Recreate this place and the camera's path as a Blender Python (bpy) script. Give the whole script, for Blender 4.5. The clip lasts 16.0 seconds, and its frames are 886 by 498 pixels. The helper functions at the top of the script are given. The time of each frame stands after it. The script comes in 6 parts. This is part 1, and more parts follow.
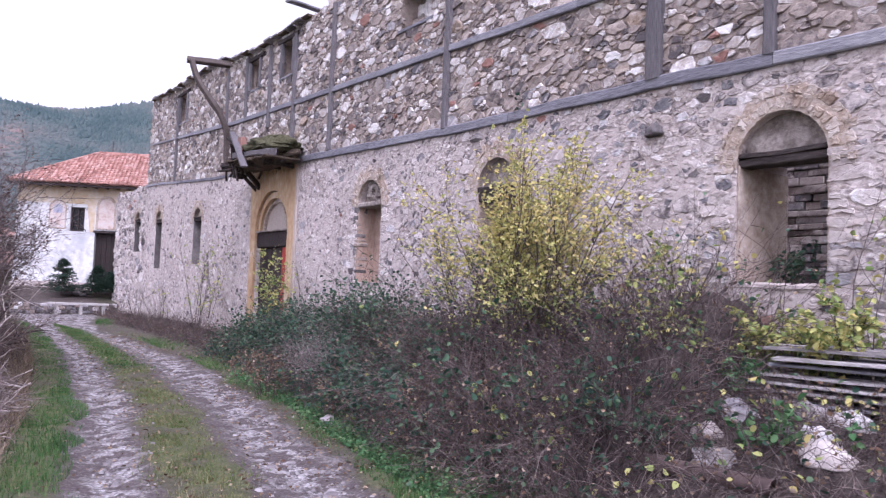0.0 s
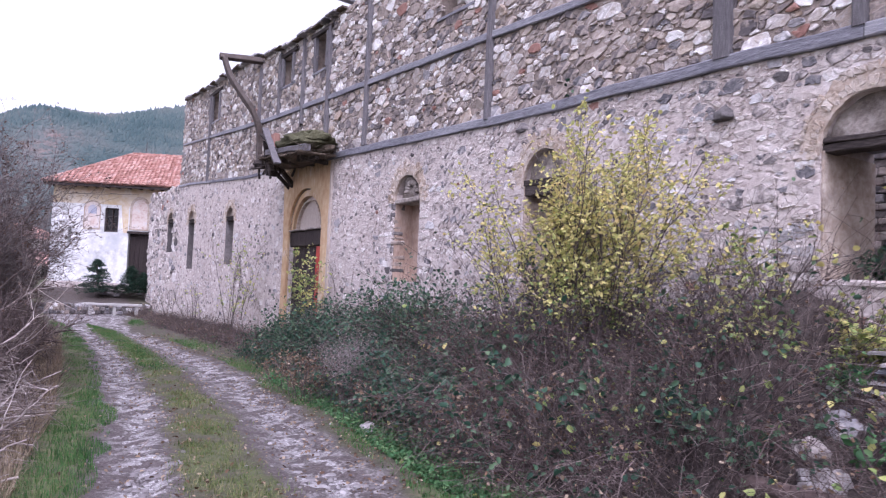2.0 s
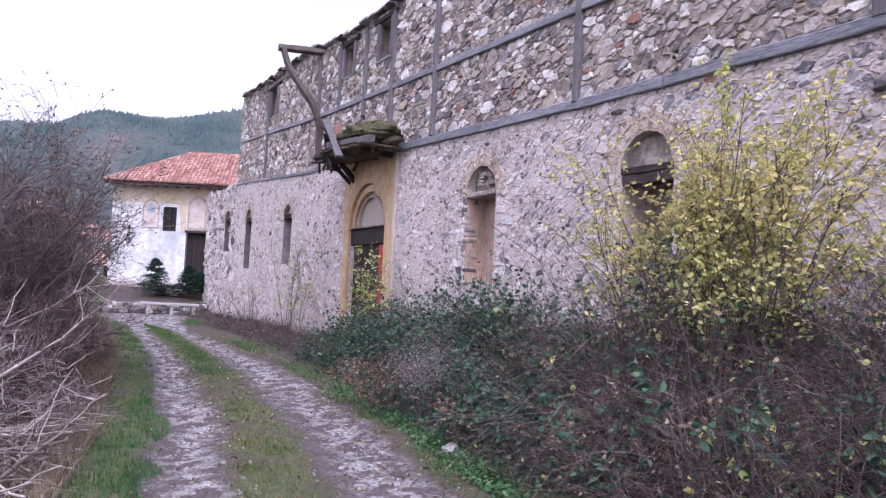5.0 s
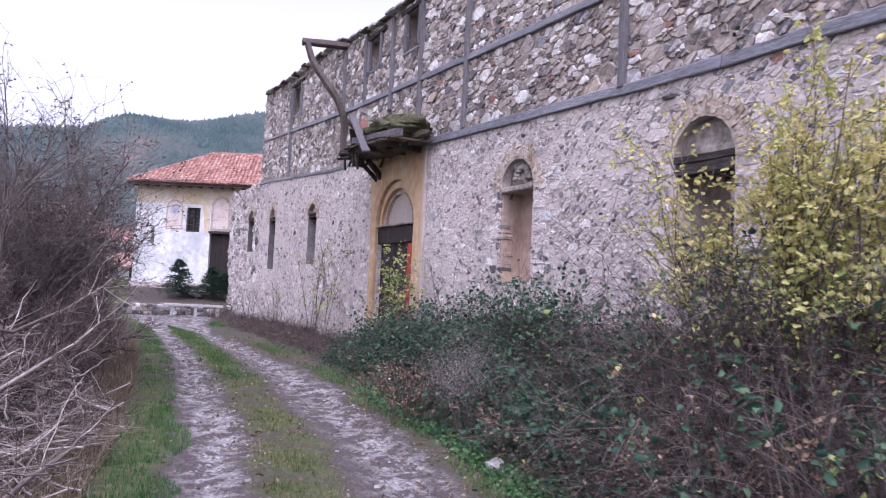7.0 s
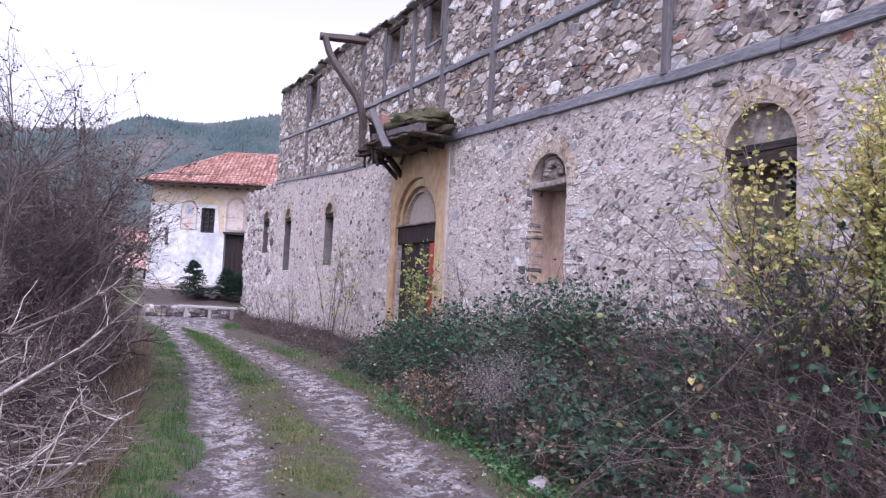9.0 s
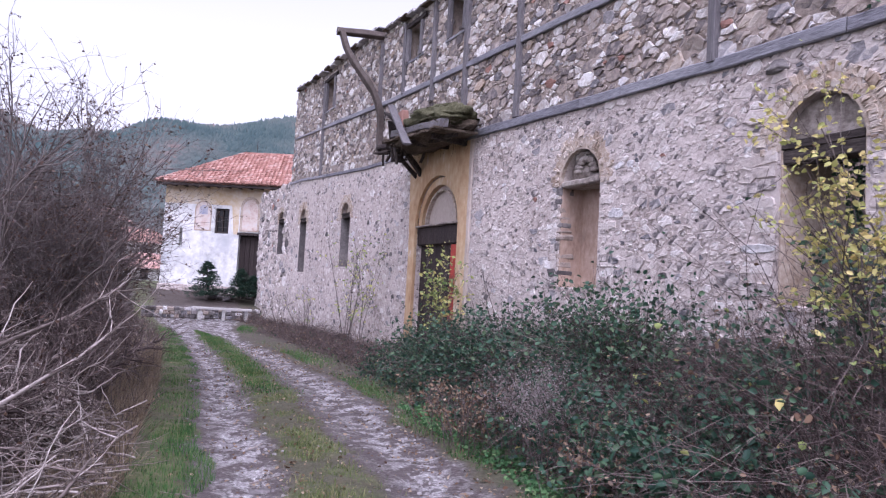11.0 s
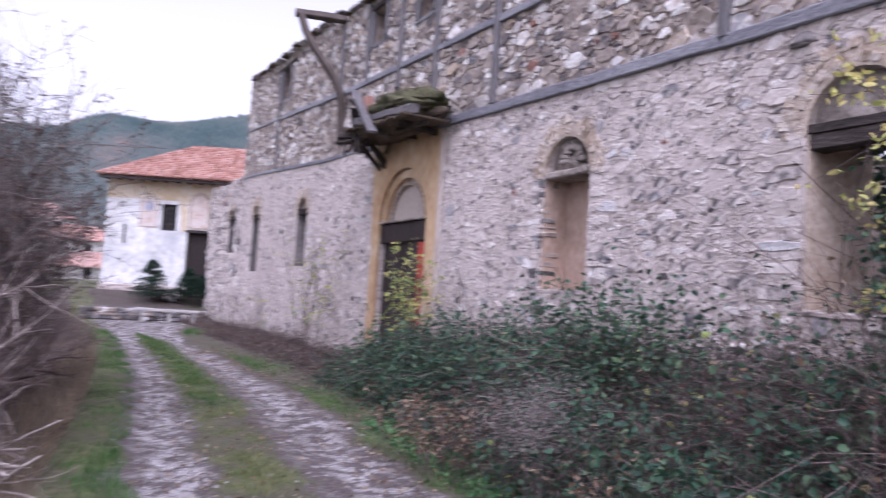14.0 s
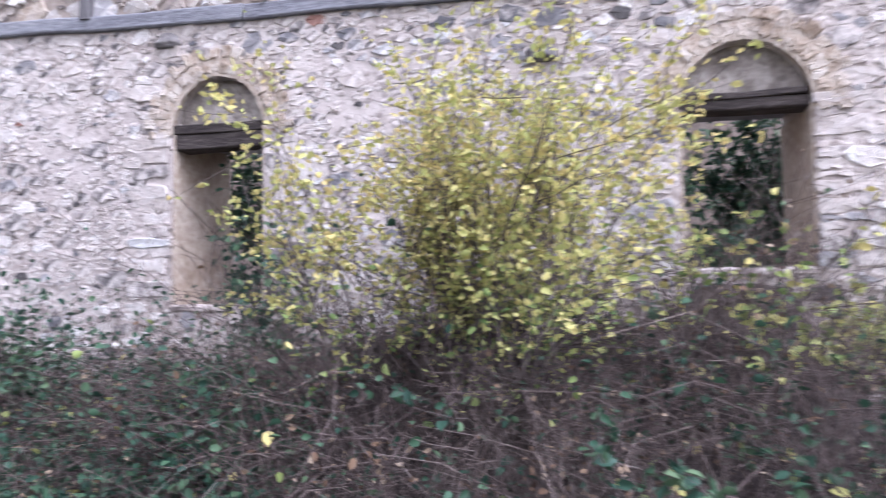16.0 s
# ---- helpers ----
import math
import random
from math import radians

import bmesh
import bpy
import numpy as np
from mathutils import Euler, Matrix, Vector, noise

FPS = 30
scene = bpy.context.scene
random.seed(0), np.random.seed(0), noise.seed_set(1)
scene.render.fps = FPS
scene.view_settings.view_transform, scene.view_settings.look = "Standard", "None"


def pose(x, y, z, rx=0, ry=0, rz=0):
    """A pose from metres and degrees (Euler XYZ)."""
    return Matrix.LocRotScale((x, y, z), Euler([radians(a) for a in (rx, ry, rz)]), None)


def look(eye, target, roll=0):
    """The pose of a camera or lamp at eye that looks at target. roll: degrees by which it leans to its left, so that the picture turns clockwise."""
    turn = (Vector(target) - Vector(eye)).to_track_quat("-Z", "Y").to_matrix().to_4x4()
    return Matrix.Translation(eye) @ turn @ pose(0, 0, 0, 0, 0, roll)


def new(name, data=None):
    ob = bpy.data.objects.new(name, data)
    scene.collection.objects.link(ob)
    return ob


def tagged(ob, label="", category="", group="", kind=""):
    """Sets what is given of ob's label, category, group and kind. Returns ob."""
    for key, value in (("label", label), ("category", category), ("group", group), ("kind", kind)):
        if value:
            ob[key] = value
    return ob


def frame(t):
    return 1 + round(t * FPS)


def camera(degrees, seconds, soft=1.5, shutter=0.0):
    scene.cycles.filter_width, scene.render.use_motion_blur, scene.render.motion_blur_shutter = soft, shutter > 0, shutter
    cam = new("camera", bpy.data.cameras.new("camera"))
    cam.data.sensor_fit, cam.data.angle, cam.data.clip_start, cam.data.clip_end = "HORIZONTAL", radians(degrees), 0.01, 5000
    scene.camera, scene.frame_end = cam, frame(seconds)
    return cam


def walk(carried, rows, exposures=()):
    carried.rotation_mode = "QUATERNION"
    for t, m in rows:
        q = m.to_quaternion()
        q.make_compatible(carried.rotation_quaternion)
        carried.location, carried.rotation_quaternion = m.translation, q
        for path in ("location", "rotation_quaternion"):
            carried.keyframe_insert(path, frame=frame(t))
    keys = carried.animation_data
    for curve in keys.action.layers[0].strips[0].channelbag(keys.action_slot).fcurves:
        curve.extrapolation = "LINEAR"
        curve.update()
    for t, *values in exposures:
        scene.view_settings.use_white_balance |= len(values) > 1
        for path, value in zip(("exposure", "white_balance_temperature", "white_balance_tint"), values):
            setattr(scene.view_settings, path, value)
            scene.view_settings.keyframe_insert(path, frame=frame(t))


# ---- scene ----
# ---- camera and walk ----
cam = camera(63.4, 16.0, 1.2, 0.6)
PATH = [
    (0, (-7.211, -1.801, 1.824), (-6.047, -0.178, 1.93), 2.3),
    (0.5, (-7.186, -1.7, 1.798), (-6.049, -0.058, 1.913), 2.4),
    (1, (-7.122, -1.49, 1.8), (-5.996, 0.16, 1.911), 2.4),
    (1.5, (-7.086, -1.336, 1.794), (-5.975, 0.323, 1.904), 2.5),
    (2, (-7.021, -1.148, 1.767), (-5.924, 0.521, 1.876), 2.4),
    (2.5, (-6.948, -0.914, 1.758), (-5.875, 0.771, 1.864), 2.6),
    (3, (-6.864, -0.657, 1.758), (-5.829, 1.051, 1.869), 2.7),
    (3.5, (-6.829, -0.494, 1.748), (-5.825, 1.233, 1.858), 2.7),
    (4, (-6.814, -0.282, 1.739), (-5.82, 1.45, 1.848), 2.8),
    (6.5, (-6.659, 0.561, 1.73), (-5.724, 2.325, 1.837), 2.7),
    (7, (-6.614, 0.781, 1.717), (-5.691, 2.552, 1.824), 2.7),
    (7.5, (-6.573, 1.097, 1.703), (-5.652, 2.869, 1.815), 3.0),
    (8, (-6.593, 1.143, 1.715), (-5.686, 2.921, 1.833), 2.8),
    (8.5, (-6.565, 1.262, 1.714), (-5.666, 3.045, 1.826), 2.9),
    (9, (-6.524, 1.442, 1.685), (-5.633, 3.229, 1.798), 2.9),
    (11.5, (-6.356, 2.26, 1.713), (-5.504, 4.066, 1.826), 3.1),
    (12, (-6.311, 2.454, 1.725), (-5.463, 4.262, 1.83), 3.0),
    (12.5, (-6.238, 2.667, 1.759), (-5.394, 4.477, 1.859), 2.7),
    (13, (-6.205, 2.848, 1.741), (-5.36, 4.658, 1.853), 3.0),
    (13.5, (-6.166, 3.027, 1.726), (-5.315, 4.834, 1.839), 3.1),
    (14, (-6.082, 3.212, 1.665), (-5.116, 4.958, 1.797), 3.6),
    (14.5, (-5.974, 3.394, 1.766), (-4.625, 4.864, 1.903), 1.9),
    (15, (-5.895, 3.393, 1.844), (-4.216, 4.471, 1.98), 0.6),
    (15.5, (-5.892, 3.358, 1.841), (-4.039, 4.099, 1.97), -0.7),
    (16, (-6.04, 3.296, 1.85), (-4.096, 3.752, 1.967), -0.7),
]
walk(cam, [(t, look(eye, target, roll)) for t, eye, target, roll in PATH], [(0, 1.12, 5680, 31), (3.5, 1.1, 5600, 30), (7.5, 1.02, 5590, 30), (13.8, 1.0, 5640, 30), (15.2, 1.3, 5600, 24), (16, 1.6, 5520, 20)])

# ---- world and light ----
world = bpy.data.worlds.new("overcast_evening")
scene.world = world
world.use_nodes = True
wn, wl = world.node_tree.nodes, world.node_tree.links
wn.clear()
sky = wn.new("ShaderNodeTexSky")
sky.sky_type, sky.sun_disc = "NISHITA", False
sky.sun_elevation, sky.sun_rotation = radians(58), radians(212)
sky.dust_density, sky.air_density = 4.0, 1.0
grey = wn.new("ShaderNodeHueSaturation")
grey.inputs["Saturation"].default_value = 0.04
bg = wn.new("ShaderNodeBackground")
bg.inputs["Strength"].default_value = 0.15
wout = wn.new("ShaderNodeOutputWorld")
wl.new(sky.outputs[0], grey.inputs["Color"])
wl.new(grey.outputs[0], bg.inputs["Color"])
wl.new(bg.outputs[0], wout.inputs[0])

sun = new("sun", bpy.data.lights.new("sun", "SUN"))
sun.data.energy, sun.data.angle, sun.data.color = 0.5, radians(30), (1.0, 0.97, 0.94)
sun.matrix_world = look((-28, -45, 80), (0, 0, 0))

# ---- helpers ----
rng = np.random.default_rng(11)


def interp(v, pairs):
    return np.interp(v, [p[0] for p in pairs], [p[1] for p in pairs])


def smooth(v):
    v = np.clip(v, 0, 1)
    return v * v * (3 - 2 * v)


def mesh_of(name, verts, faces, soft=False):
    me = bpy.data.meshes.new(name)
    v = np.asarray(verts, dtype=np.float64).reshape(-1, 3)
    if isinstance(faces, np.ndarray):
        m, k = faces.shape
        me.vertices.add(len(v))
        me.vertices.foreach_set("co", v.ravel())
        me.loops.add(m * k)
        me.loops.foreach_set("vertex_index", faces.astype(np.int32).ravel())
        me.polygons.add(m)
        me.polygons.foreach_set("loop_start", np.arange(0, m * k, k, dtype=np.int32))
        me.update(calc_edges=True)
    else:
        me.from_pydata([tuple(p) for p in v], [], faces)
        me.update()
    if soft:
        me.polygons.foreach_set("use_smooth", np.ones(len(me.polygons), dtype=bool))
    return me


def part(name, data, material, parent=None, label=""):
    """One mesh object, from a mesh or a bmesh, under a thing or a part."""
    if isinstance(data, bmesh.types.BMesh):
        me = bpy.data.meshes.new(name)
        data.to_mesh(me)
        data.free()
        data = me
    ob = new(name, data)
    if material and not data.materials:
        data.materials.append(material)
    if parent:
        ob.parent = parent
        ob.matrix_parent_inverse = Matrix.Translation(-parent.location) if parent.type == "EMPTY" else Matrix()
    if label:
        ob["label"] = label
    if name in STUFF:
        ob["kind"] = "stuff"
    return ob


def thing(name, at, label, category, group="", kind=""):
    e = new(name)
    e.location = at
    e.empty_display_size = 0.2
    return tagged(e, label, category, group, kind)


def box(x0, x1, y0, y1, z0, z1, bevel=0.01, jitter=0.0, cuts=0, seed=0):
    """A worn block: bevelled, with its long edges a little uneven."""
    bm = bmesh.new()
    bmesh.ops.create_cube(bm, size=1)
    for v in bm.verts:
        v.co = Vector(((x0 + x1) / 2 + v.co.x * (x1 - x0), (y0 + y1) / 2 + v.co.y * (y1 - y0), (z0 + z1) / 2 + v.co.z * (z1 - z0)))
    if cuts:
        size = (x1 - x0, y1 - y0, z1 - z0)
        axis = size.index(max(size))
        long_edges = [e for e in bm.edges if abs((e.verts[0].co - e.verts[1].co)[axis]) > 0.5 * size[axis]]
        bmesh.ops.subdivide_edges(bm, edges=long_edges, cuts=cuts, use_grid_fill=True)
    if bevel:
        bmesh.ops.bevel(bm, geom=bm.edges[:], offset=bevel, segments=1, affect="EDGES", clamp_overlap=True)
    if jitter:
        for v in bm.verts:
            v.co += Vector(noise.noise_vector(v.co * 2.3 + Vector((seed, seed * 1.7, 0)))) * jitter
    return bm


def timber(points, wide, deep, jitter=0.012, seed=0, side=(1, 0, 0)):
    """A squared, weathered timber along a line of points."""
    bm = bmesh.new()
    rings = []
    pts = [Vector(p) for p in points]
    for i, p in enumerate(pts):
        d = (pts[min(i + 1, len(pts) - 1)] - pts[max(i - 1, 0)]).normalized()
        s = Vector(side)
        s = (s - d * s.dot(d)).normalized()
        u = d.cross(s)
        ring = []
        for a, b in ((-1, -0.8), (-0.8, -1), (0.8, -1), (1, -0.8), (1, 0.8), (0.8, 1), (-0.8, 1), (-1, 0.8)):
            q = p + s * a * deep / 2 + u * b * wide / 2
            q += Vector(noise.noise_vector(q * 3 + Vector((seed, 0, 0)))) * jitter
            ring.append(bm.verts.new(q))
        rings.append(ring)
    for a, b in zip(rings, rings[1:]):
        for i in range(8):
            bm.faces.new((a[i], a[(i + 1) % 8], b[(i + 1) % 8], b[i]))
    bm.faces.new(rings[0])
    bm.faces.new(list(reversed(rings[-1])))
    bmesh.ops.recalc_face_normals(bm, faces=bm.faces)
    return bm


def along(p, q, n):
    return [tuple(np.array(p) + (np.array(q) - np.array(p)) * i / n) for i in range(n + 1)]


def sheet(outer, holes, x0, x1):
    """A wall of thickness x0..x1 from an outline and holes in y and z."""
    bm = bmesh.new()
    front = []
    loops = []
    for loop in (outer, *holes):
        a = [bm.verts.new((x0, y, z)) for y, z in loop]
        b = [bm.verts.new((x1, y, z)) for y, z in loop]
        loops.append((a, b))
    for pick in (0, 1):
        edges = []
        for pair in loops:
            r = pair[pick]
            edges += [bm.edges.new((r[i], r[(i + 1) % len(r)])) for i in range(len(r))]
        front.append(edges)
        bmesh.ops.triangle_fill(bm, edges=edges, use_beauty=True, use_dissolve=False)
    for a, b in loops:
        for i in range(len(a)):
            j = (i + 1) % len(a)
            bm.faces.new((a[i], a[j], b[j], b[i]))
    bmesh.ops.recalc_face_normals(bm, faces=bm.faces)
    return bm


def arch(y0, y1, z0, zs, zt, n=14):
    """Outline of an arched opening."""
    c, r = (y0 + y1) / 2, (y1 - y0) / 2
    top = [(c + r * math.cos(math.pi * i / n), zs + (zt - zs) * math.sin(math.pi * i / n)) for i in range(n + 1)]
    return [(y0, z0), (y1, z0)] + top


def band(y0, y1, zs, zt, wide, x0, x1, seed=0, n=18, drop=0.0, plain=False):
    """The uneven surround of an arch, as one mesh."""
    c, r = (y0 + y1) / 2, (y1 - y0) / 2
    bm = bmesh.new()
    rows = []
    for i in range(n + 1):
        a = math.pi * i / n
        w = wide * (1 + 0.6 * noise.noise(Vector((i * 0.9, seed, 0))) + 0.3 * noise.noise(Vector((i * 2.3, seed, 4))))
        w = wide if plain else w
        ci, si = math.cos(a), math.sin(a)
        dz = -drop * (1 - si)
        jag = 0.018 * noise.noise(Vector((i * 1.7, seed, 2))) if not plain else 0.0
        rows.append([bm.verts.new(p) for p in ((x1, c + r * ci, zs + (zt - zs) * si + dz), (x0, c + (r + jag) * ci, zs + (zt - zs + jag) * si + dz),
                                                (x0, c + (r + w * 0.8) * ci, zs + (zt - zs + w * 0.8) * si + dz), (x1, c + (r + w) * ci, zs + (zt - zs + w) * si + dz))])
    for a, b in zip(rows, rows[1:]):
        for i in range(4):
            bm.faces.new((a[i], a[(i + 1) % 4], b[(i + 1) % 4], b[i]))
    bm.faces.new(rows[0])
    bm.faces.new(list(reversed(rows[-1])))
    bmesh.ops.recalc_face_normals(bm, faces=bm.faces)
    return bm


def mound(cx, cy, cz, rx, ry, rz, seed, nu=22, nv=14, rough=0.22):
    bm = bmesh.new()
    bmesh.ops.create_uvsphere(bm, u_segments=nu, v_segments=nv, radius=1)
    for v in bm.verts:
        n = v.co.copy()
        k = 1 + rough * noise.noise(n * 1.6 + Vector((seed, 0, 0))) + rough * 0.6 * noise.noise(n * 4.5 + Vector((0, seed, 0))) + rough * 0.3 * noise.noise(n * 11)
        flat = 0.35 if n.z < 0 else 1.0
        v.co = Vector((cx + n.x * rx * k, cy + n.y * ry * k, cz + n.z * rz * k * flat))
    for f in bm.faces:
        f.smooth = True
    return bm


def tubes(lines, radii, sides=3):
    """Thin stems: lines (N, K, 3), radii (N, K)."""
    n, k, _ = lines.shape
    tan = np.gradient(lines, axis=1)
    tan /= np.linalg.norm(tan, axis=2, keepdims=True) + 1e-9
    ref = np.tile(np.array([0.31, 0.77, 0.56]), (n, k, 1))
    u = np.cross(tan, ref)
    u /= np.linalg.norm(u, axis=2, keepdims=True) + 1e-9
    w = np.cross(tan, u)
    ang = np.arange(sides) * 2 * np.pi / sides
    v = lines[:, :, None, :] + radii[:, :, None, None] * (np.cos(ang)[None, None, :, None] * u[:, :, None, :] + np.sin(ang)[None, None, :, None] * w[:, :, None, :])
    idx = np.arange(n * k * sides).reshape(n, k, sides)
    a, b = idx[:, :-1, :], idx[:, 1:, :]
    f = np.stack([a, np.roll(a, -1, 2), np.roll(b, -1, 2), b], axis=-1).reshape(-1, 4)
    return v.reshape(-1, 3), f


def grow(base, way, length, k, wobble, pull, r=rng):
    """Lines that grow from base along way, wandering, pulled up or down."""
    n = len(base)
    d = way / (np.linalg.norm(way, axis=1, keepdims=True) + 1e-9)
    p = base.copy()
    out = [p.copy()]
    step = (length / (k - 1))[:, None]
    for _ in range(k - 1):
        d = d + r.normal(0, wobble, (n, 3)) + np.array([0, 0, pull])
        d /= np.linalg.norm(d, axis=1, keepdims=True)
        p = p + d * step
        out.append(p.copy())
    return np.stack(out, axis=1)


def side_shoots(lines, count, lo, hi, length, k, wobble, pull, spread=1.0, r=rng):
    """Twigs that leave given lines at random places."""
    n, kk, _ = lines.shape
    i = r.integers(0, n, count)
    s = r.uniform(lo, hi, count) * (kk - 1)
    j = np.minimum(s.astype(int), kk - 2)
    f = (s - j)[:, None]
    base = lines[i, j] * (1 - f) + lines[i, j + 1] * f
    tan = lines[i, j + 1] - lines[i, j]
    tan /= np.linalg.norm(tan, axis=1, keepdims=True) + 1e-9
    way = tan + r.normal(0, spread * 0.6, (count, 3))
    return grow(base, way, r.uniform(0.5, 1.2, count) * length, k, wobble, pull, r)


def taper(n, k, r0, r1, r=rng):
    return (np.linspace(r0, r1, k)[None, :] * r.uniform(0.7, 1.3, (n, 1)))


def join(chunks):
    vs, fs, o = [], [], 0
    for v, f in chunks:
        vs.append(v)
        fs.append(f + o)
        o += len(v)
    return np.concatenate(vs), np.concatenate(fs)


STUFF = {"tangle", "twigwork", "foliage", "withered_foliage", "turning_foliage", "lower_foliage", "branchwork", "pale_twigwork", "stalks", "seed_leaves", "needles", "plume", "tiles"}


def stem_parts(name, lines, radii, mat, parent, sides=5):
    """Each main stem as a part of its own."""
    for i in range(len(lines)):
        part(name, mesh_of(name, *tubes(lines[i:i + 1], radii[i:i + 1], sides), True), mat, parent)


def leaf_blades(at, size, wide=0.6, up=0.3, r=rng):
    """Folded leaves: two quads each, bent along the midrib."""
    n = len(at)
    d = r.normal(0, 1, (n, 3))
    d[:, 2] = d[:, 2] * 0.6 - 0.15
    d /= np.linalg.norm(d, axis=1, keepdims=True)
    nm = r.normal(0, 1, (n, 3)) + np.array([0, 0, up])
    s = np.cross(d, nm)
    s /= np.linalg.norm(s, axis=1, keepdims=True) + 1e-9
    nm = np.cross(s, d)
    L = size[:, None]
    W = L * wide / 2
    tip = at + d * L - nm * L * 0.12
    mid_a, mid_b = at + d * L * 0.22, at + d * L * 0.65
    lift = nm * W * 0.35
    v = np.stack([at, mid_a + s * W * 0.85 + lift, mid_b + s * W * 0.9 + lift, tip, mid_b - s * W * 0.9 + lift, mid_a - s * W * 0.85 + lift], axis=1)
    o = np.arange(n)[:, None] * 6
    f = np.concatenate([o + np.array([0, 1, 2, 3]), o + np.array([0, 3, 4, 5])], axis=0)
    return v.reshape(-1, 3), f


def tips(lines, count, lo=0.3, hi=1.0, r=rng):
    n, k, _ = lines.shape
    i = r.integers(0, n, count)
    s = r.uniform(lo, hi, count) * (k - 1)
    j = np.minimum(s.astype(int), k - 2)
    f = (s - j)[:, None]
    return lines[i, j] * (1 - f) + lines[i, j + 1] * f


# ---- materials ----
def surf(name, colors, s1=1.5, s2=14.0, w1=0.6, w2=0.6, island=0.0, rough=0.9, bump=0.4, bscale=25.0, metal=0.0, stretch=(1, 1, 1), leafy=0.0, stain=None, chips=0.0, smear=None):
    """A surface whose colour runs over a ramp by coarse and fine noise and by a random shade for each piece."""
    m = bpy.data.materials.new(name)
    m.use_nodes = True
    nt = m.node_tree
    N, L = nt.nodes, nt.links
    p = N["Principled BSDF"]
    co = N.new("ShaderNodeTexCoord")
    mp = N.new("ShaderNodeMapping")
    mp.inputs["Scale"].default_value = stretch
    L.new(co.outputs["Object"], mp.inputs["Vector"])

    def tex(scale, detail=5):
        t = N.new("ShaderNodeTexNoise")
        t.inputs["Scale"].default_value = scale
        t.inputs["Detail"].default_value = detail
        t.inputs["Roughness"].default_value = 0.62
        L.new(mp.outputs[0], t.inputs["Vector"])
        return t.outputs["Fac"]

    def op(kind, a, b):
        q = N.new("ShaderNodeMath")
        q.operation = kind
        for i, x in enumerate((a, b)):
            if isinstance(x, (int, float)):
                q.inputs[i].default_value = x
            else:
                L.new(x, q.inputs[i])
        return q.outputs[0]

    a = op("MULTIPLY", op("SUBTRACT", tex(s1), 0.5), w1 * 2)
    b = op("MULTIPLY", op("SUBTRACT", tex(s2, 6), 0.5), w2 * 2)
    fac = op("ADD", op("ADD", a, b), 0.5)
    if island:
        g = N.new("ShaderNodeNewGeometry")
        o = N.new("ShaderNodeObjectInfo")
        rnd = op("FRACT", op("ADD", g.outputs["Random Per Island"], o.outputs["Random"]), 0)
        fac = op("ADD", fac, op("MULTIPLY", op("SUBTRACT", rnd, 0.5), island))
    edge = None
    if chips:
        warp = N.new("ShaderNodeMapping")
        warp.inputs["Scale"].default_value = (1, 0.75, 1.35)
        jig = N.new("ShaderNodeTexNoise")
        jig.inputs["Scale"].default_value = 7.0
        L.new(co.outputs["Object"], jig.inputs["Vector"])
        addv = N.new("ShaderNodeMix")
        addv.data_type = "RGBA"
        addv.blend_type = "ADD"
        addv.inputs["Factor"].default_value = 0.09
        L.new(co.outputs["Object"], addv.inputs[6])
        L.new(jig.outputs["Color"], addv.inputs[7])
        L.new(addv.outputs[2], warp.inputs["Vector"])
        vo = N.new("ShaderNodeTexVoronoi")
        vo.inputs["Scale"].default_value = 13.0
        L.new(warp.outputs[0], vo.inputs["Vector"])
        sep = N.new("ShaderNodeSeparateColor")
        L.new(vo.outputs["Color"], sep.inputs[0])
        body = N.new("ShaderNodeMapRange")
        body.inputs["From Min"].default_value, body.inputs["From Max"].default_value = 0.5, 0.25
        L.new(vo.outputs["Distance"], body.inputs["Value"])
        shown = op("MULTIPLY", body.outputs[0], op("GREATER_THAN", sep.outputs[1], 0.35))
        fac = op("ADD", fac, op("MULTIPLY", shown, op("MULTIPLY", op("SUBTRACT", sep.outputs[0], 0.58), chips)))
        edge = shown
    ramp = N.new("ShaderNodeValToRGB")
    while len(ramp.color_ramp.elements) < len(colors):
        ramp.color_ramp.elements.new(0.5)
    for i, c in enumerate(colors):
        ramp.color_ramp.elements[i].position = i / (len(colors) - 1)
        ramp.color_ramp.elements[i].color = (*c, 1)
    L.new(fac, ramp.inputs[0])
    color = ramp.outputs[0]
    if stain:
        scale, tint, lo, hi = stain
        r2 = N.new("ShaderNodeMapRange")
        r2.inputs["From Min"].default_value, r2.inputs["From Max"].default_value = lo, hi
        L.new(tex(scale, 7), r2.inputs["Value"])
        mx = N.new("ShaderNodeMix")
        mx.data_type = "RGBA"
        L.new(r2.outputs[0], mx.inputs["Factor"])
        L.new(color, mx.inputs[6])
        mx.inputs[7].default_value = (*tint, 1)
        color = mx.outputs[2]
    if smear:
        scale, tints, lo, hi = smear
        r3 = N.new("ShaderNodeMapRange")
        r3.inputs["From Min"].default_value, r3.inputs["From Max"].default_value = lo, hi
        L.new(tex(scale, 8), r3.inputs["Value"])
        lime = N.new("ShaderNodeMix")
        lime.data_type = "RGBA"
        L.new(tex(scale * 2.7, 4), lime.inputs["Factor"])
        lime.inputs[6].default_value, lime.inputs[7].default_value = (*tints[0], 1), (*tints[1], 1)
        mx = N.new("ShaderNodeMix")
        mx.data_type = "RGBA"
        L.new(r3.outputs[0], mx.inputs["Factor"])
        L.new(color, mx.inputs[6])
        L.new(lime.outputs[2], mx.inputs[7])
        color = mx.outputs[2]
    L.new(color, p.inputs["Base Color"])
    p.inputs["Roughness"].default_value = rough
    p.inputs["Metallic"].default_value = metal
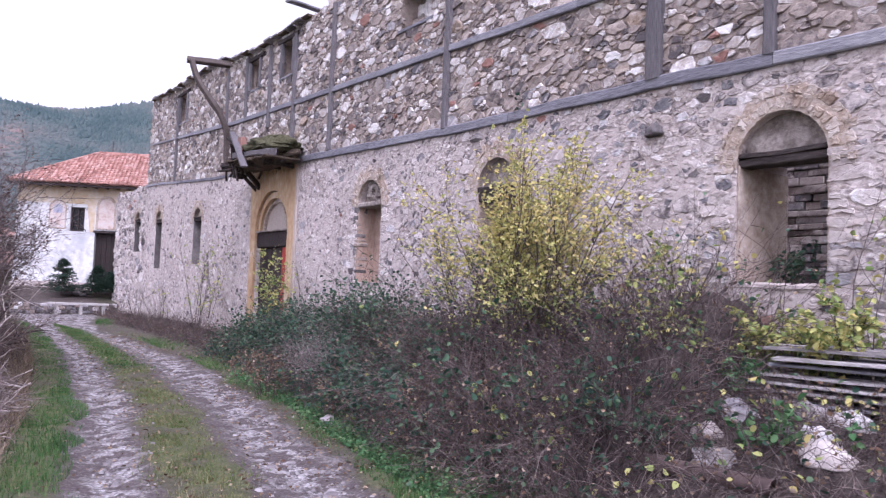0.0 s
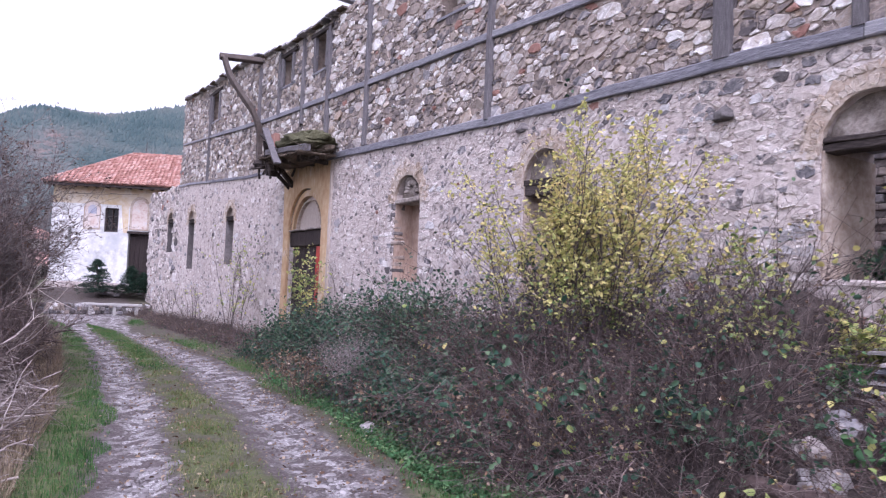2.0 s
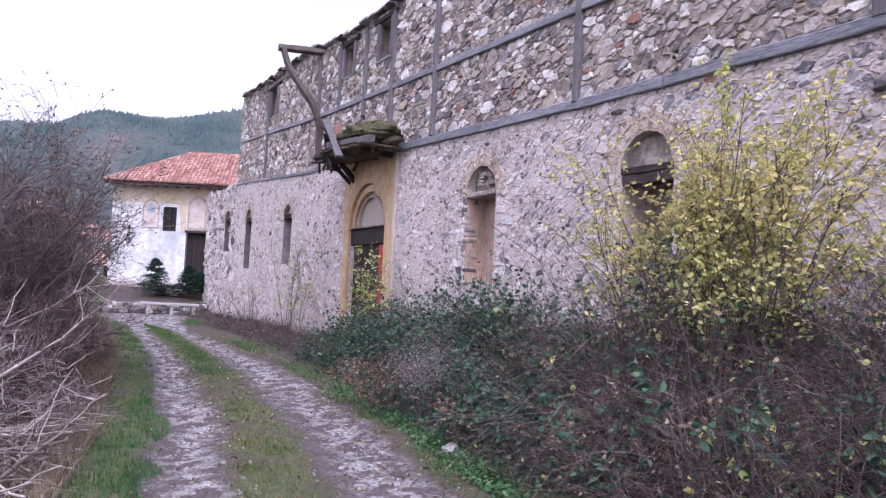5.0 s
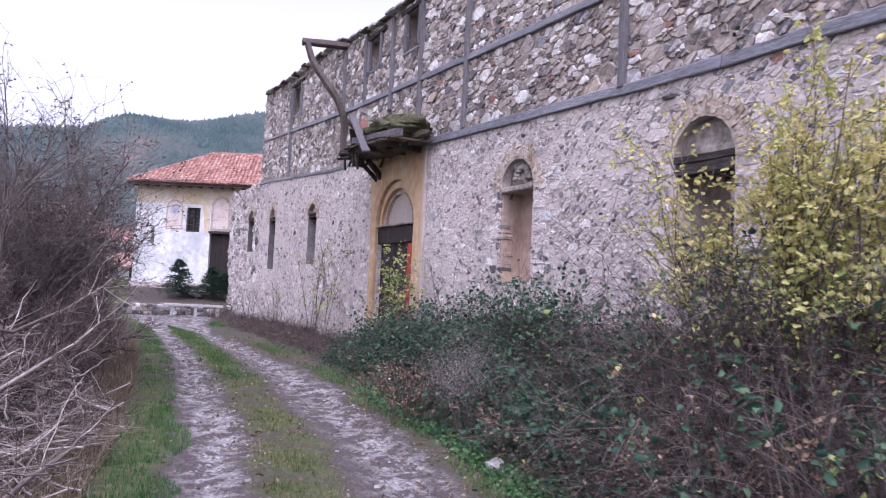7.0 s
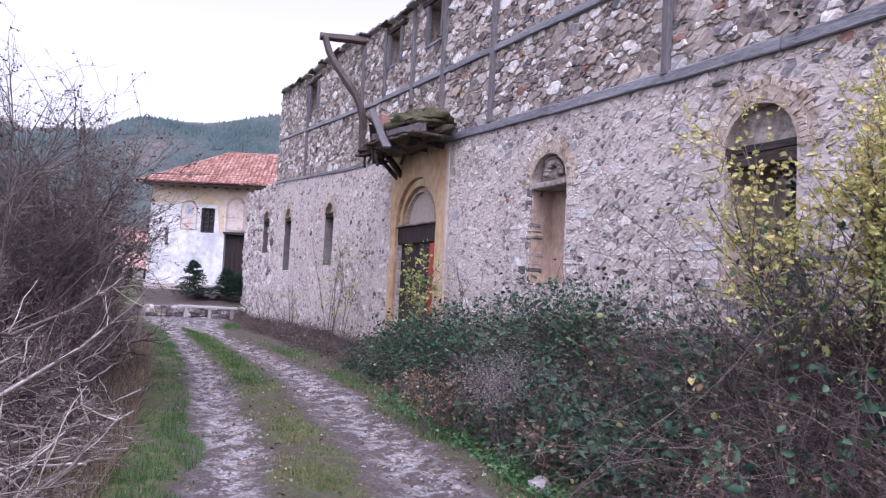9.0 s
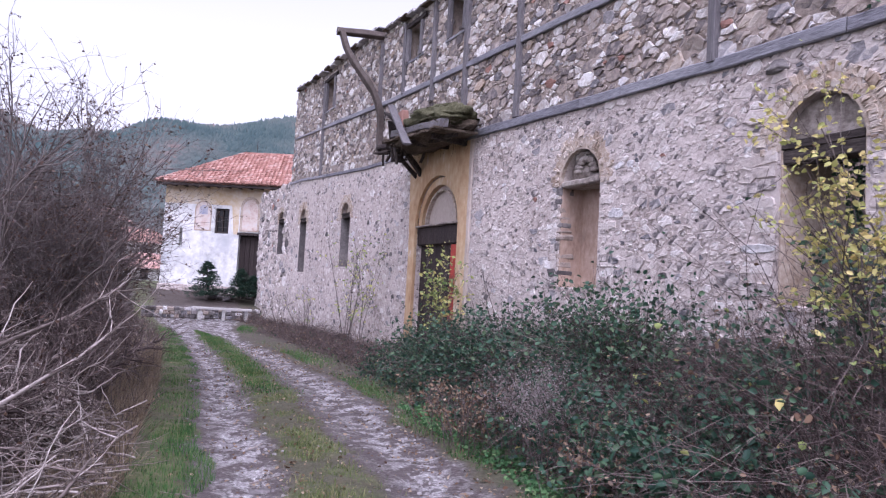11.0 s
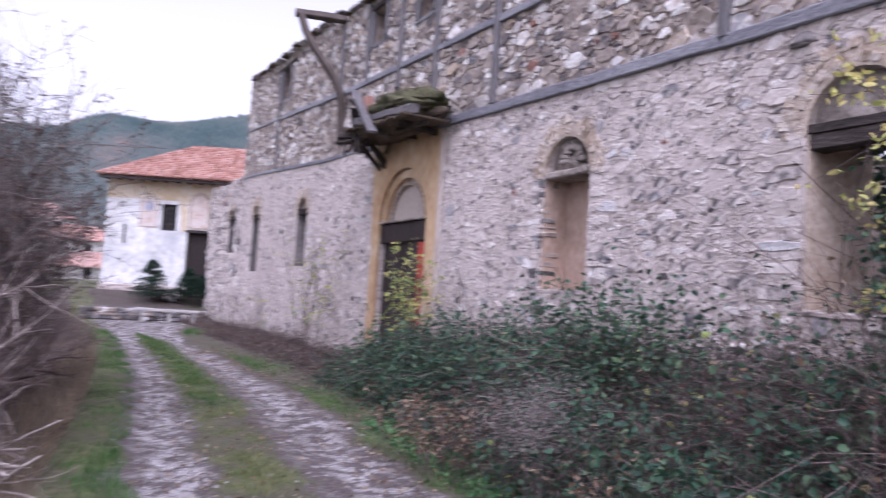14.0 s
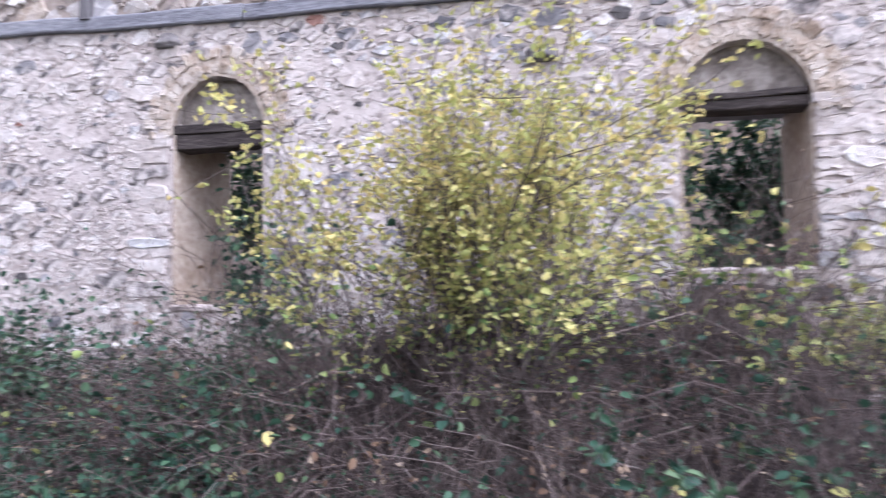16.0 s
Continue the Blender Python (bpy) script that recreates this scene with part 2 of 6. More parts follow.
    p.inputs["Specular IOR Level"].default_value = 0.25
    if bump:
        bm = N.new("ShaderNodeBump")
        bm.inputs["Strength"].default_value = bump
        bm.inputs["Distance"].default_value = 0.03
        rise = op("ADD", op("MULTIPLY", tex(bscale, 8), 0.6), op("MULTIPLY", tex(bscale * 0.22, 4), 0.7))
        if edge is not None:
            rise = op("ADD", rise, op("MULTIPLY", edge, 0.35))
        L.new(rise, bm.inputs["Height"])
        L.new(bm.outputs[0], p.inputs["Normal"])
    if leafy:
        tr = N.new("ShaderNodeBsdfTranslucent")
        L.new(color, tr.inputs["Color"])
        mix = N.new("ShaderNodeMixShader")
        mix.inputs[0].default_value = leafy
        L.new(p.outputs[0], mix.inputs[1])
        L.new(tr.outputs[0], mix.inputs[2])
        L.new(mix.outputs[0], N["Material Output"].inputs[0])
    return m


MORTAR_LOW = surf("lime_mortar", [(0.16, 0.135, 0.125), (0.36, 0.3, 0.275), (0.52, 0.45, 0.42), (0.58, 0.515, 0.485), (0.68, 0.635, 0.61)], 0.7, 9, 0.7, 0.8, bump=0.9, bscale=16, stain=(0.45, (0.44, 0.38, 0.36), 0.52, 0.72), chips=1.1)
MORTAR_UP = surf("earth_mortar", [(0.15, 0.12, 0.105), (0.3, 0.245, 0.212), (0.46, 0.39, 0.345)], 0.8, 10, 0.6, 0.8, bump=1.0, bscale=18)
STONE_LOW = surf("rubble_pale", [(0.13, 0.115, 0.115), (0.3, 0.26, 0.25), (0.42, 0.36, 0.33), (0.49, 0.42, 0.385), (0.56, 0.5, 0.47), (0.74, 0.71, 0.69)], 2.2, 18, 0.35, 0.6, island=1.05, bump=0.9, bscale=22, smear=(7.0, ((0.43, 0.375, 0.35), (0.66, 0.6, 0.57)), 0.44, 0.6))
STONE_UP = surf("rubble_mixed", [(0.12, 0.105, 0.108), (0.21, 0.18, 0.172), (0.3, 0.25, 0.225), (0.38, 0.315, 0.27), (0.42, 0.375, 0.355), (0.52, 0.48, 0.46), (0.75, 0.725, 0.705)], 2.2, 16, 0.35, 0.55, island=1.15, bump=0.9, bscale=22, smear=(5.0, ((0.3, 0.245, 0.21), (0.52, 0.45, 0.4)), 0.5, 0.64))
STONE_GREY = surf("slab_grey", [(0.12, 0.115, 0.125), (0.24, 0.225, 0.235), (0.36, 0.34, 0.345), (0.62, 0.6, 0.6)], 2.2, 16, 0.5, 0.6, island=1.0, bump=0.8, bscale=22, smear=(6.0, ((0.43, 0.375, 0.35), (0.66, 0.6, 0.57)), 0.54, 0.66))
# dark stones; also paints the shade in the far window recesses
STONE_DARK_AND_SHADE = surf("dark_stone_and_recess_shade", [(0.05, 0.044, 0.046), (0.1, 0.09, 0.09), (0.17, 0.152, 0.15), (0.27, 0.245, 0.235)], 3, 18, 0.5, 0.5, island=0.6, bump=0.7, bscale=20)
BRICK_RED = surf("red_stone", [(0.2, 0.1, 0.08), (0.3, 0.165, 0.135), (0.38, 0.23, 0.19)], 3, 20, 0.5, 0.5, island=0.5, bump=0.5)
PLASTER_TAN = surf("tan_plaster", [(0.24, 0.175, 0.13), (0.38, 0.3, 0.24), (0.5, 0.42, 0.355), (0.6, 0.535, 0.475)], 1.6, 12, 0.7, 0.8, bump=1.0, bscale=20, stain=(1.6, (0.2, 0.15, 0.12), 0.56, 0.68))
PLASTER_PINK = surf("pink_plaster", [(0.22, 0.15, 0.115), (0.36, 0.255, 0.2), (0.46, 0.345, 0.28), (0.55, 0.45, 0.385)], 1.4, 14, 0.7, 0.7, bump=0.7, bscale=18, stretch=(1, 1, 0.5), stain=(1.8, (0.27, 0.21, 0.18), 0.55, 0.7))
PLASTER_GREY = surf("grey_plaster", [(0.11, 0.09, 0.08), (0.22, 0.185, 0.165), (0.35, 0.305, 0.275), (0.48, 0.43, 0.39)], 2.2, 14, 0.8, 0.8, bump=1.0, bscale=18)
PLASTER_OCHRE = surf("ochre_plaster", [(0.34, 0.2, 0.115), (0.46, 0.3, 0.17), (0.55, 0.4, 0.25), (0.66, 0.57, 0.46)], 0.8, 8, 0.9, 0.6, bump=0.5, bscale=14, stain=(1.1, (0.64, 0.58, 0.53), 0.58, 0.66), stretch=(1, 1, 0.6))
PLASTER_PALE = surf("pale_plaster", [(0.32, 0.26, 0.22), (0.45, 0.38, 0.33), (0.55, 0.48, 0.43)], 1.2, 12, 0.6, 0.5, bump=0.3, bscale=14)
WOOD_GREY = surf("weathered_timber", [(0.1, 0.098, 0.115), (0.18, 0.175, 0.2), (0.26, 0.255, 0.28), (0.36, 0.35, 0.365)], 1.2, 10, 0.5, 0.8, island=0.4, bump=0.6, bscale=16, stretch=(6, 0.8, 6))
BOARD = surf("grey_board", [(0.12, 0.11, 0.11), (0.24, 0.22, 0.215), (0.38, 0.355, 0.35), (0.5, 0.47, 0.46)], 1.2, 10, 0.5, 0.7, island=0.6, bump=0.5, bscale=16, stretch=(5, 0.8, 5))
WOOD_POST = surf("weathered_post", [(0.09, 0.082, 0.088), (0.15, 0.138, 0.145), (0.23, 0.215, 0.22)], 1.2, 10, 0.5, 0.8, island=0.4, bump=0.6, bscale=16, stretch=(6, 6, 0.8))
WOOD_DARK = surf("dark_timber", [(0.014, 0.011, 0.011), (0.032, 0.025, 0.024), (0.065, 0.052, 0.048), (0.12, 0.1, 0.095)], 1.5, 10, 0.6, 0.7, island=0.3, bump=0.7, bscale=16, stretch=(5, 0.8, 5))
DOOR_WOOD = surf("door_planks", [(0.018, 0.013, 0.013), (0.036, 0.026, 0.025), (0.065, 0.048, 0.045)], 1.5, 10, 0.5, 0.7, island=0.4, rough=0.75, bump=0.5, stretch=(6, 6, 0.6))
RED_PAINT = surf("red_paint", [(0.25, 0.03, 0.02), (0.4, 0.06, 0.04), (0.45, 0.12, 0.09)], 2, 12, 0.6, 0.5, bump=0.3, rough=0.6)
MOSS = surf("moss", [(0.025, 0.024, 0.013), (0.06, 0.058, 0.03), (0.1, 0.096, 0.055), (0.17, 0.15, 0.105)], 2.5, 22, 0.6, 0.8, bump=1.0, bscale=30)
THATCH = surf("rotten_thatch", [(0.04, 0.028, 0.02), (0.1, 0.075, 0.055), (0.2, 0.16, 0.125)], 2.0, 20, 0.6, 0.8, bump=1.0, bscale=30, stretch=(2, 0.8, 4))
STEM_DRY = surf("dry_bramble_stem", [(0.03, 0.021, 0.021), (0.074, 0.053, 0.051), (0.138, 0.104, 0.097), (0.26, 0.21, 0.192)], 0.7, 6, 0.6, 0.3, island=0.9, bump=0)
STEM_GREY = surf("grey_twig", [(0.055, 0.043, 0.042), (0.13, 0.105, 0.1), (0.25, 0.212, 0.205)], 0.9, 6, 0.5, 0.3, island=0.8, bump=0)
BARK = surf("bark", [(0.05, 0.038, 0.034), (0.1, 0.08, 0.072), (0.16, 0.135, 0.125)], 3, 30, 0.5, 0.6, island=0.4, bump=0.6, bscale=50, stretch=(1, 1, 0.4))
BRUSH = surf("cut_brushwood", [(0.1, 0.076, 0.07), (0.21, 0.168, 0.155), (0.35, 0.295, 0.275), (0.52, 0.455, 0.43)], 1.2, 8, 0.3, 0.4, island=0.9, bump=0)
LEAF_DARK = surf("bramble_leaf", [(0.016, 0.045, 0.032), (0.034, 0.08, 0.052), (0.058, 0.118, 0.068), (0.12, 0.18, 0.095)], 1.0, 9, 0.4, 0.3, island=0.8, rough=0.5, bump=0, leafy=0.2)
LEAF_YELLOW = surf("yellow_leaf", [(0.36, 0.4, 0.13), (0.53, 0.52, 0.19), (0.68, 0.6, 0.24), (0.76, 0.6, 0.27)], 0.9, 6, 0.5, 0.2, island=0.8, rough=0.6, bump=0, leafy=0.4)
LEAF_LIME = surf("turning_leaf", [(0.14, 0.22, 0.07), (0.29, 0.36, 0.12), (0.5, 0.5, 0.18), (0.62, 0.52, 0.2)], 0.9, 6, 0.4, 0.2, island=0.9, rough=0.6, bump=0, leafy=0.35)
LEAF_GREEN = surf("weed_leaf", [(0.028, 0.078, 0.03), (0.055, 0.145, 0.055), (0.1, 0.21, 0.085), (0.2, 0.28, 0.13)], 1.0, 9, 0.4, 0.3, island=0.8, rough=0.6, bump=0, leafy=0.25)
LEAF_DEAD = surf("dead_leaf", [(0.07, 0.04, 0.028), (0.16, 0.1, 0.065), (0.27, 0.19, 0.13), (0.4, 0.32, 0.24)], 1.0, 8, 0.3, 0.3, island=0.9, bump=0, leafy=0.15)
WOOL = surf("seed_heads", [(0.17, 0.14, 0.135), (0.26, 0.225, 0.215), (0.37, 0.335, 0.325)], 2, 10, 0.4, 0.4, island=0.6, bump=0, leafy=0.3)
GRASS = surf("grass_blade", [(0.024, 0.072, 0.022), (0.045, 0.125, 0.034), (0.08, 0.175, 0.05), (0.22, 0.23, 0.11)], 0.6, 5, 0.6, 0.3, island=0.7, rough=0.7, bump=0, leafy=0.25)
GRASS_DRY = surf("dry_grass", [(0.14, 0.1, 0.065), (0.26, 0.2, 0.14), (0.38, 0.31, 0.23)], 0.6, 5, 0.5, 0.3, island=0.8, rough=0.8, bump=0, leafy=0.2)
GRASS_MID = surf("worn_grass", [(0.05, 0.085, 0.025), (0.1, 0.145, 0.045), (0.18, 0.185, 0.08), (0.31, 0.26, 0.16)], 0.8, 5, 0.6, 0.3, island=0.7, rough=0.8, bump=0, leafy=0.2)
# dead litter, its brown taken near black for shade inside the brambles
LITTER_SHADE = surf("litter_with_inner_shade", [(0.015, 0.011, 0.011), (0.035, 0.027, 0.025), (0.065, 0.05, 0.046), (0.11, 0.088, 0.08)], 2.5, 24, 0.6, 0.8, bump=1.0, bscale=30)
PEBBLE = surf("road_stone", [(0.1, 0.088, 0.09), (0.16, 0.142, 0.145), (0.24, 0.22, 0.222), (0.38, 0.36, 0.362)], 2, 18, 0.4, 0.4, island=0.9, bump=0.4)
ROCK_WHITE = surf("pale_rock", [(0.14, 0.125, 0.12), (0.26, 0.235, 0.23), (0.4, 0.375, 0.37), (0.56, 0.54, 0.53)], 3, 16, 0.7, 0.6, island=0.5, bump=0.9, bscale=14)
PIPE = surf("rusty_pipe", [(0.04, 0.032, 0.03), (0.1, 0.07, 0.065), (0.17, 0.12, 0.105)], 3, 20, 0.6, 0.5, rough=0.6, bump=0.3)
HOUSE_WHITE = surf("flaking_whitewash", [(0.4, 0.395, 0.39), (0.58, 0.575, 0.57), (0.7, 0.695, 0.69), (0.78, 0.775, 0.77)], 0.5, 4, 0.8, 0.8, bump=0.4, bscale=6, stain=(0.6, (0.44, 0.45, 0.47), 0.5, 0.66))
HOUSE_OCHRE = surf("faded_ochre_band", [(0.44, 0.32, 0.18), (0.54, 0.42, 0.27), (0.6, 0.51, 0.39), (0.66, 0.62, 0.57)], 0.7, 5, 1.0, 0.7, bump=0.3, bscale=6)
FRESCO = surf("faded_fresco", [(0.4, 0.25, 0.2), (0.56, 0.45, 0.4), (0.62, 0.56, 0.52), (0.45, 0.45, 0.52)], 3.0, 14, 0.9, 0.5, bump=0.1)
FRESCO_BLUE = surf("faded_blue_paint", [(0.22, 0.24, 0.36), (0.4, 0.4, 0.48), (0.52, 0.48, 0.46)], 4.0, 14, 0.8, 0.5, bump=0.1)
TILE = surf("clay_tile", [(0.28, 0.14, 0.115), (0.38, 0.2, 0.165), (0.45, 0.255, 0.215), (0.52, 0.35, 0.31)], 0.5, 6, 0.5, 0.3, island=0.9, bump=0.3)
GLASS_DARK = surf("dark_window", [(0.012, 0.012, 0.014), (0.03, 0.028, 0.03)], 2, 9, 0.5, 0.4, rough=0.25, bump=0)
FIR = surf("fir_needles", [(0.01, 0.022, 0.016), (0.02, 0.045, 0.03), (0.04, 0.075, 0.045)], 2, 12, 0.4, 0.4, island=0.7, bump=0)
# woods and hill: distance haze is mixed into these muted blue-grey base colours
FOREST_HAZED = surf("far_forest_hazed", [(0.05, 0.082, 0.085), (0.078, 0.108, 0.108), (0.11, 0.125, 0.122), (0.2, 0.15, 0.14)], 0.012, 0.05, 1.9, 0.7, island=0.3, bump=0)
HILL_HAZED = surf("far_hillside_hazed", [(0.055, 0.085, 0.088), (0.085, 0.112, 0.11), (0.12, 0.128, 0.125), (0.22, 0.165, 0.15)], 0.012, 0.05, 1.9, 0.7, bump=0)
LEAF_BROWN = surf("withered_brown_leaf", [(0.045, 0.026, 0.022), (0.09, 0.055, 0.045), (0.15, 0.1, 0.08), (0.22, 0.16, 0.12)], 1.0, 8, 0.3, 0.3, island=0.9, bump=0, leafy=0.15)
TUFA = surf("rough_tan_stone", [(0.27, 0.2, 0.15), (0.4, 0.315, 0.25), (0.49, 0.41, 0.345), (0.58, 0.52, 0.465)], 2.0, 16, 0.5, 0.7, island=0.8, bump=1.0, bscale=24, smear=(5.0, ((0.42, 0.35, 0.3), (0.58, 0.51, 0.46)), 0.48, 0.62))
BENCH_BOARD = surf("pale_weathered_plank", [(0.28, 0.265, 0.255), (0.42, 0.4, 0.385), (0.56, 0.54, 0.52)], 1.2, 10, 0.5, 0.7, bump=0.5, bscale=16, stretch=(1, 5, 5))
PAINT_WHITE = surf("far_white_wall", [(0.5, 0.48, 0.46), (0.7, 0.68, 0.66)], 0.5, 3, 0.5, 0.4, bump=0)


def ground_material():
    m = bpy.data.materials.new("track_and_verge")
    m.use_nodes = True
    N, L = m.node_tree.nodes, m.node_tree.links
    p = N["Principled BSDF"]
    co = N.new("ShaderNodeTexCoord")

    def tex(scale, detail=6):
        t = N.new("ShaderNodeTexNoise")
        t.inputs["Scale"].default_value, t.inputs["Detail"].default_value, t.inputs["Roughness"].default_value = scale, detail, 0.65
        L.new(co.outputs["Object"], t.inputs["Vector"])
        return t.outputs["Fac"]

    def ramp(src, stops):
        r = N.new("ShaderNodeValToRGB")
        while len(r.color_ramp.elements) < len(stops):
            r.color_ramp.elements.new(0.5)
        for e, (pos, c) in zip(r.color_ramp.elements, stops):
            e.position, e.color = pos, (*c, 1)
        L.new(src, r.inputs[0])
        return r.outputs[0]

    def mix(f, a, b):
        x = N.new("ShaderNodeMix")
        x.data_type = "RGBA"
        L.new(f, x.inputs["Factor"])
        L.new(a, x.inputs[6])
        L.new(b, x.inputs[7])
        return x.outputs[2]

    def attr(name):
        a = N.new("ShaderNodeAttribute")
        a.attribute_name = name
        return a.outputs["Fac"]

    fine = tex(26, 8)
    soil = ramp(fine, [(0.3, (0.028, 0.02, 0.018)), (0.5, (0.062, 0.047, 0.041)), (0.7, (0.12, 0.094, 0.08))])
    dirt = ramp(fine, [(0.3, (0.045, 0.034, 0.033)), (0.5, (0.085, 0.067, 0.066)), (0.7, (0.15, 0.127, 0.125))])
    chalk = ramp(fine, [(0.32, (0.1, 0.085, 0.086)), (0.5, (0.3, 0.28, 0.282)), (0.66, (0.56, 0.54, 0.54))])
    turf = ramp(tex(9, 8), [(0.3, (0.04, 0.06, 0.02)), (0.5, (0.09, 0.105, 0.04)), (0.7, (0.17, 0.14, 0.075))])
    patch = N.new("ShaderNodeMath")
    patch.operation = "MULTIPLY"
    pr = N.new("ShaderNodeMapRange")
    pr.inputs["From Min"].default_value, pr.inputs["From Max"].default_value = 0.47, 0.55
    L.new(tex(4.5, 10), pr.inputs["Value"])
    L.new(pr.outputs[0], patch.inputs[0])
    L.new(attr("worn"), patch.inputs[1])
    color = mix(attr("rut"), soil, mix(patch.outputs[0], dirt, chalk))
    color = mix(attr("turf"), color, turf)
    L.new(color, p.inputs["Base Color"])
    p.inputs["Roughness"].default_value = 0.9
    b = N.new("ShaderNodeBump")
    b.inputs["Strength"].default_value, b.inputs["Distance"].default_value = 0.9, 0.03
    L.new(tex(22, 9), b.inputs["Height"])
    L.new(b.outputs[0], p.inputs["Normal"])
    return m


GROUND = ground_material()

# ---- the lie of the land ----
RUT_A = [(-6, -7.6), (0, -6.95), (4.8, -6.25), (6.4, -6.0), (8.7, -5.56), (10.2, -5.42), (13.6, -5.0), (17.8, -4.63), (20, -4.5), (25, -4.3), (34, -4.3)]
RUT_B = [(-6, -6.9), (0, -6.25), (4.4, -5.54), (6.6, -5.2), (8.4, -4.76), (10.5, -4.63), (13.5, -4.23), (17.8, -3.93), (23, -3.75), (26, -3.55), (34, -3.4)]
RUT_C = [(-6, -6.2), (0, -5.5), (4, -4.77), (6.3, -4.46), (8.2, -4.08), (10.9, -3.77), (14, -3.45), (20, -3.2), (23.5, -3.05), (26, -3.45), (34, -3.4)]
RUT_D = [(-6, -5.2), (0, -4.45), (3.5, -3.85), (4.8, -3.66), (7.2, -3.24), (8, -3.08), (10.5, -2.86), (12, -2.58), (14.5, -2.4), (18, -2.5), (23, -2.6), (27, -2.3), (30, -1.6), (33, -0.8)]


def land(x, y):
    """Height of the ground."""
    x, y = np.asarray(x, float), np.asarray(y, float)
    bank = interp(y, [(-6, 0.9), (3, 0.88), (6, 0.72), (10, 0.58), (15, 0.42), (19, 0.2), (23, 0.12), (60, 0.1)])
    edge = interp(y, RUT_D) + 0.35
    z = bank * smooth((x - edge) / 2.3) * (x < 0.6) + bank * (x >= 0.6)
    left = interp(y, RUT_A) - 0.5
    z = z + 0.22 * smooth((left - x) / 1.6)
    for a, b, deep in ((RUT_A, RUT_B, 0.05), (RUT_C, RUT_D, 0.05)):
        c, h = (interp(y, a) + interp(y, b)) / 2, (interp(y, b) - interp(y, a)) / 2
        z = z - deep * np.exp(-(((x - c) / (h * 0.8 + 1e-3)) ** 2)) * (y < 30)
    terrace = smooth((y - 33.45) / 0.3) * smooth((x + 6.5) / 1.5)
    z = z + terrace * (0.5 + 0.55 * smooth((y - 34) / 3.5))
    return z


def wobble(x, y, s):
    return np.sin(x * 1.7 * s + 1.3 * np.sin(y * 0.9 * s)) * np.sin(y * 1.3 * s + 1.1 * np.sin(x * 1.1 * s + 2))


def ground_sheet():
    xs = np.unique(np.concatenate([np.linspace(-900, -60, 12), np.linspace(-60, -12, 24), np.linspace(-12, -8, 24), np.linspace(-8, 0, 115), np.linspace(0, 8, 18), np.linspace(8, 60, 16), np.linspace(60, 900, 12)]))
    ys = np.unique(np.concatenate([np.linspace(-900, -60, 12), np.linspace(-60, -8, 18), np.linspace(-8, 2, 40), np.linspace(2, 20, 230), np.linspace(20, 39, 130), np.linspace(39, 90, 20), np.linspace(90, 900, 14)]))
    X, Y = np.meshgrid(xs, ys, indexing="ij")
    Z = land(X, Y)
    near = (np.abs(X + 3) < 9) & (Y > -8) & (Y < 39)
    Z = Z + near * (0.018 * wobble(X, Y, 3.1) + 0.012 * wobble(X + 5, Y, 8.3) + 0.008 * wobble(X, Y + 3, 17.0))
    nx, ny = X.shape
    i = np.arange(nx * ny).reshape(nx, ny)
    f = np.stack([i[:-1, :-1], i[1:, :-1], i[1:, 1:], i[:-1, 1:]], axis=-1).reshape(-1, 4)
    me = mesh_of("ground", np.stack([X, Y, Z], -1).reshape(-1, 3), f, True)
    jag = 0.1 * wobble(X, Y, 2.3) + 0.06 * wobble(X + 2, Y, 6.1) + 0.03 * wobble(X, Y + 7, 15)
    A, B, C, D = (interp(Y, r) for r in (RUT_A, RUT_B, RUT_C, RUT_D))

    def inside(lo, hi, s=0.16):
        return smooth((X + jag - lo) / s + 0.5) * smooth((hi - X - jag) / s + 0.5)

    end = smooth((26.3 - Y + 6 * jag) / 0.8)
    rut = np.maximum(inside(A, B), inside(C, D))
    rut = np.maximum(rut, inside(A, D) * (1 - end)) * smooth((34 - Y) / 0.5)
    mid = inside(B, C) * end
    left_verge = inside(A - 0.75, A, 0.2)
    right_verge = inside(D, D + 1.0, 0.3) * (0.5 + 0.5 * smooth(1.5 * wobble(X, Y, 1.2) + 0.5))
    turf = np.clip(mid * (0.35 + 0.45 * smooth(0.5 + 0.9 * wobble(X, Y, 1.9) + 0.5 * wobble(X + 3, Y, 5.2))) + left_verge * (0.55 + 0.4 * smooth(0.5 + wobble(X, Y, 2.4))) + right_verge * np.where(Y < 14, 0.8, 0.3), 0, 1) * (1 - rut)
    far = (np.abs(X + 3) > 12) | (Y > 39) | (Y < -8)
    turf = np.maximum(turf, far * 0.8)
    core = lambda lo, hi: np.exp(-(((X + jag - (lo + hi) / 2 - 0.08) / ((hi - lo) * 0.34)) ** 2))
    worn = np.clip(np.maximum(core(A, B), core(C, D)) + (Y > 24) * 0.6, 0, 1)
    for name, val in (("rut", rut), ("turf", turf), ("worn", worn)):
        a = me.attributes.new(name, "FLOAT", "POINT")
        a.data.foreach_set("value", val.astype(np.float32).ravel())
    g = part("ground", me, GROUND)
    return tagged(g, "rutted dirt track with a grassy middle and verges", "ground", kind="structure")


ground = ground_sheet()

# ---- the ruined wall: outlines ----
BEAM = [(-9, 4.1), (1.2, 4.37), (2.8, 4.41), (3.8, 4.45), (8.1, 4.53), (12.6, 4.71), (14, 4.76), (20.7, 4.95), (28, 5.45), (29.6, 5.5), (35, 5.55)]
BEAM_UP = [(-9, 5.4), (5.5, 5.88), (8.2, 6.0), (12.5, 6.17), (18, 6.42), (19.3, 6.48), (24.8, 6.88), (29.4, 7.2)]
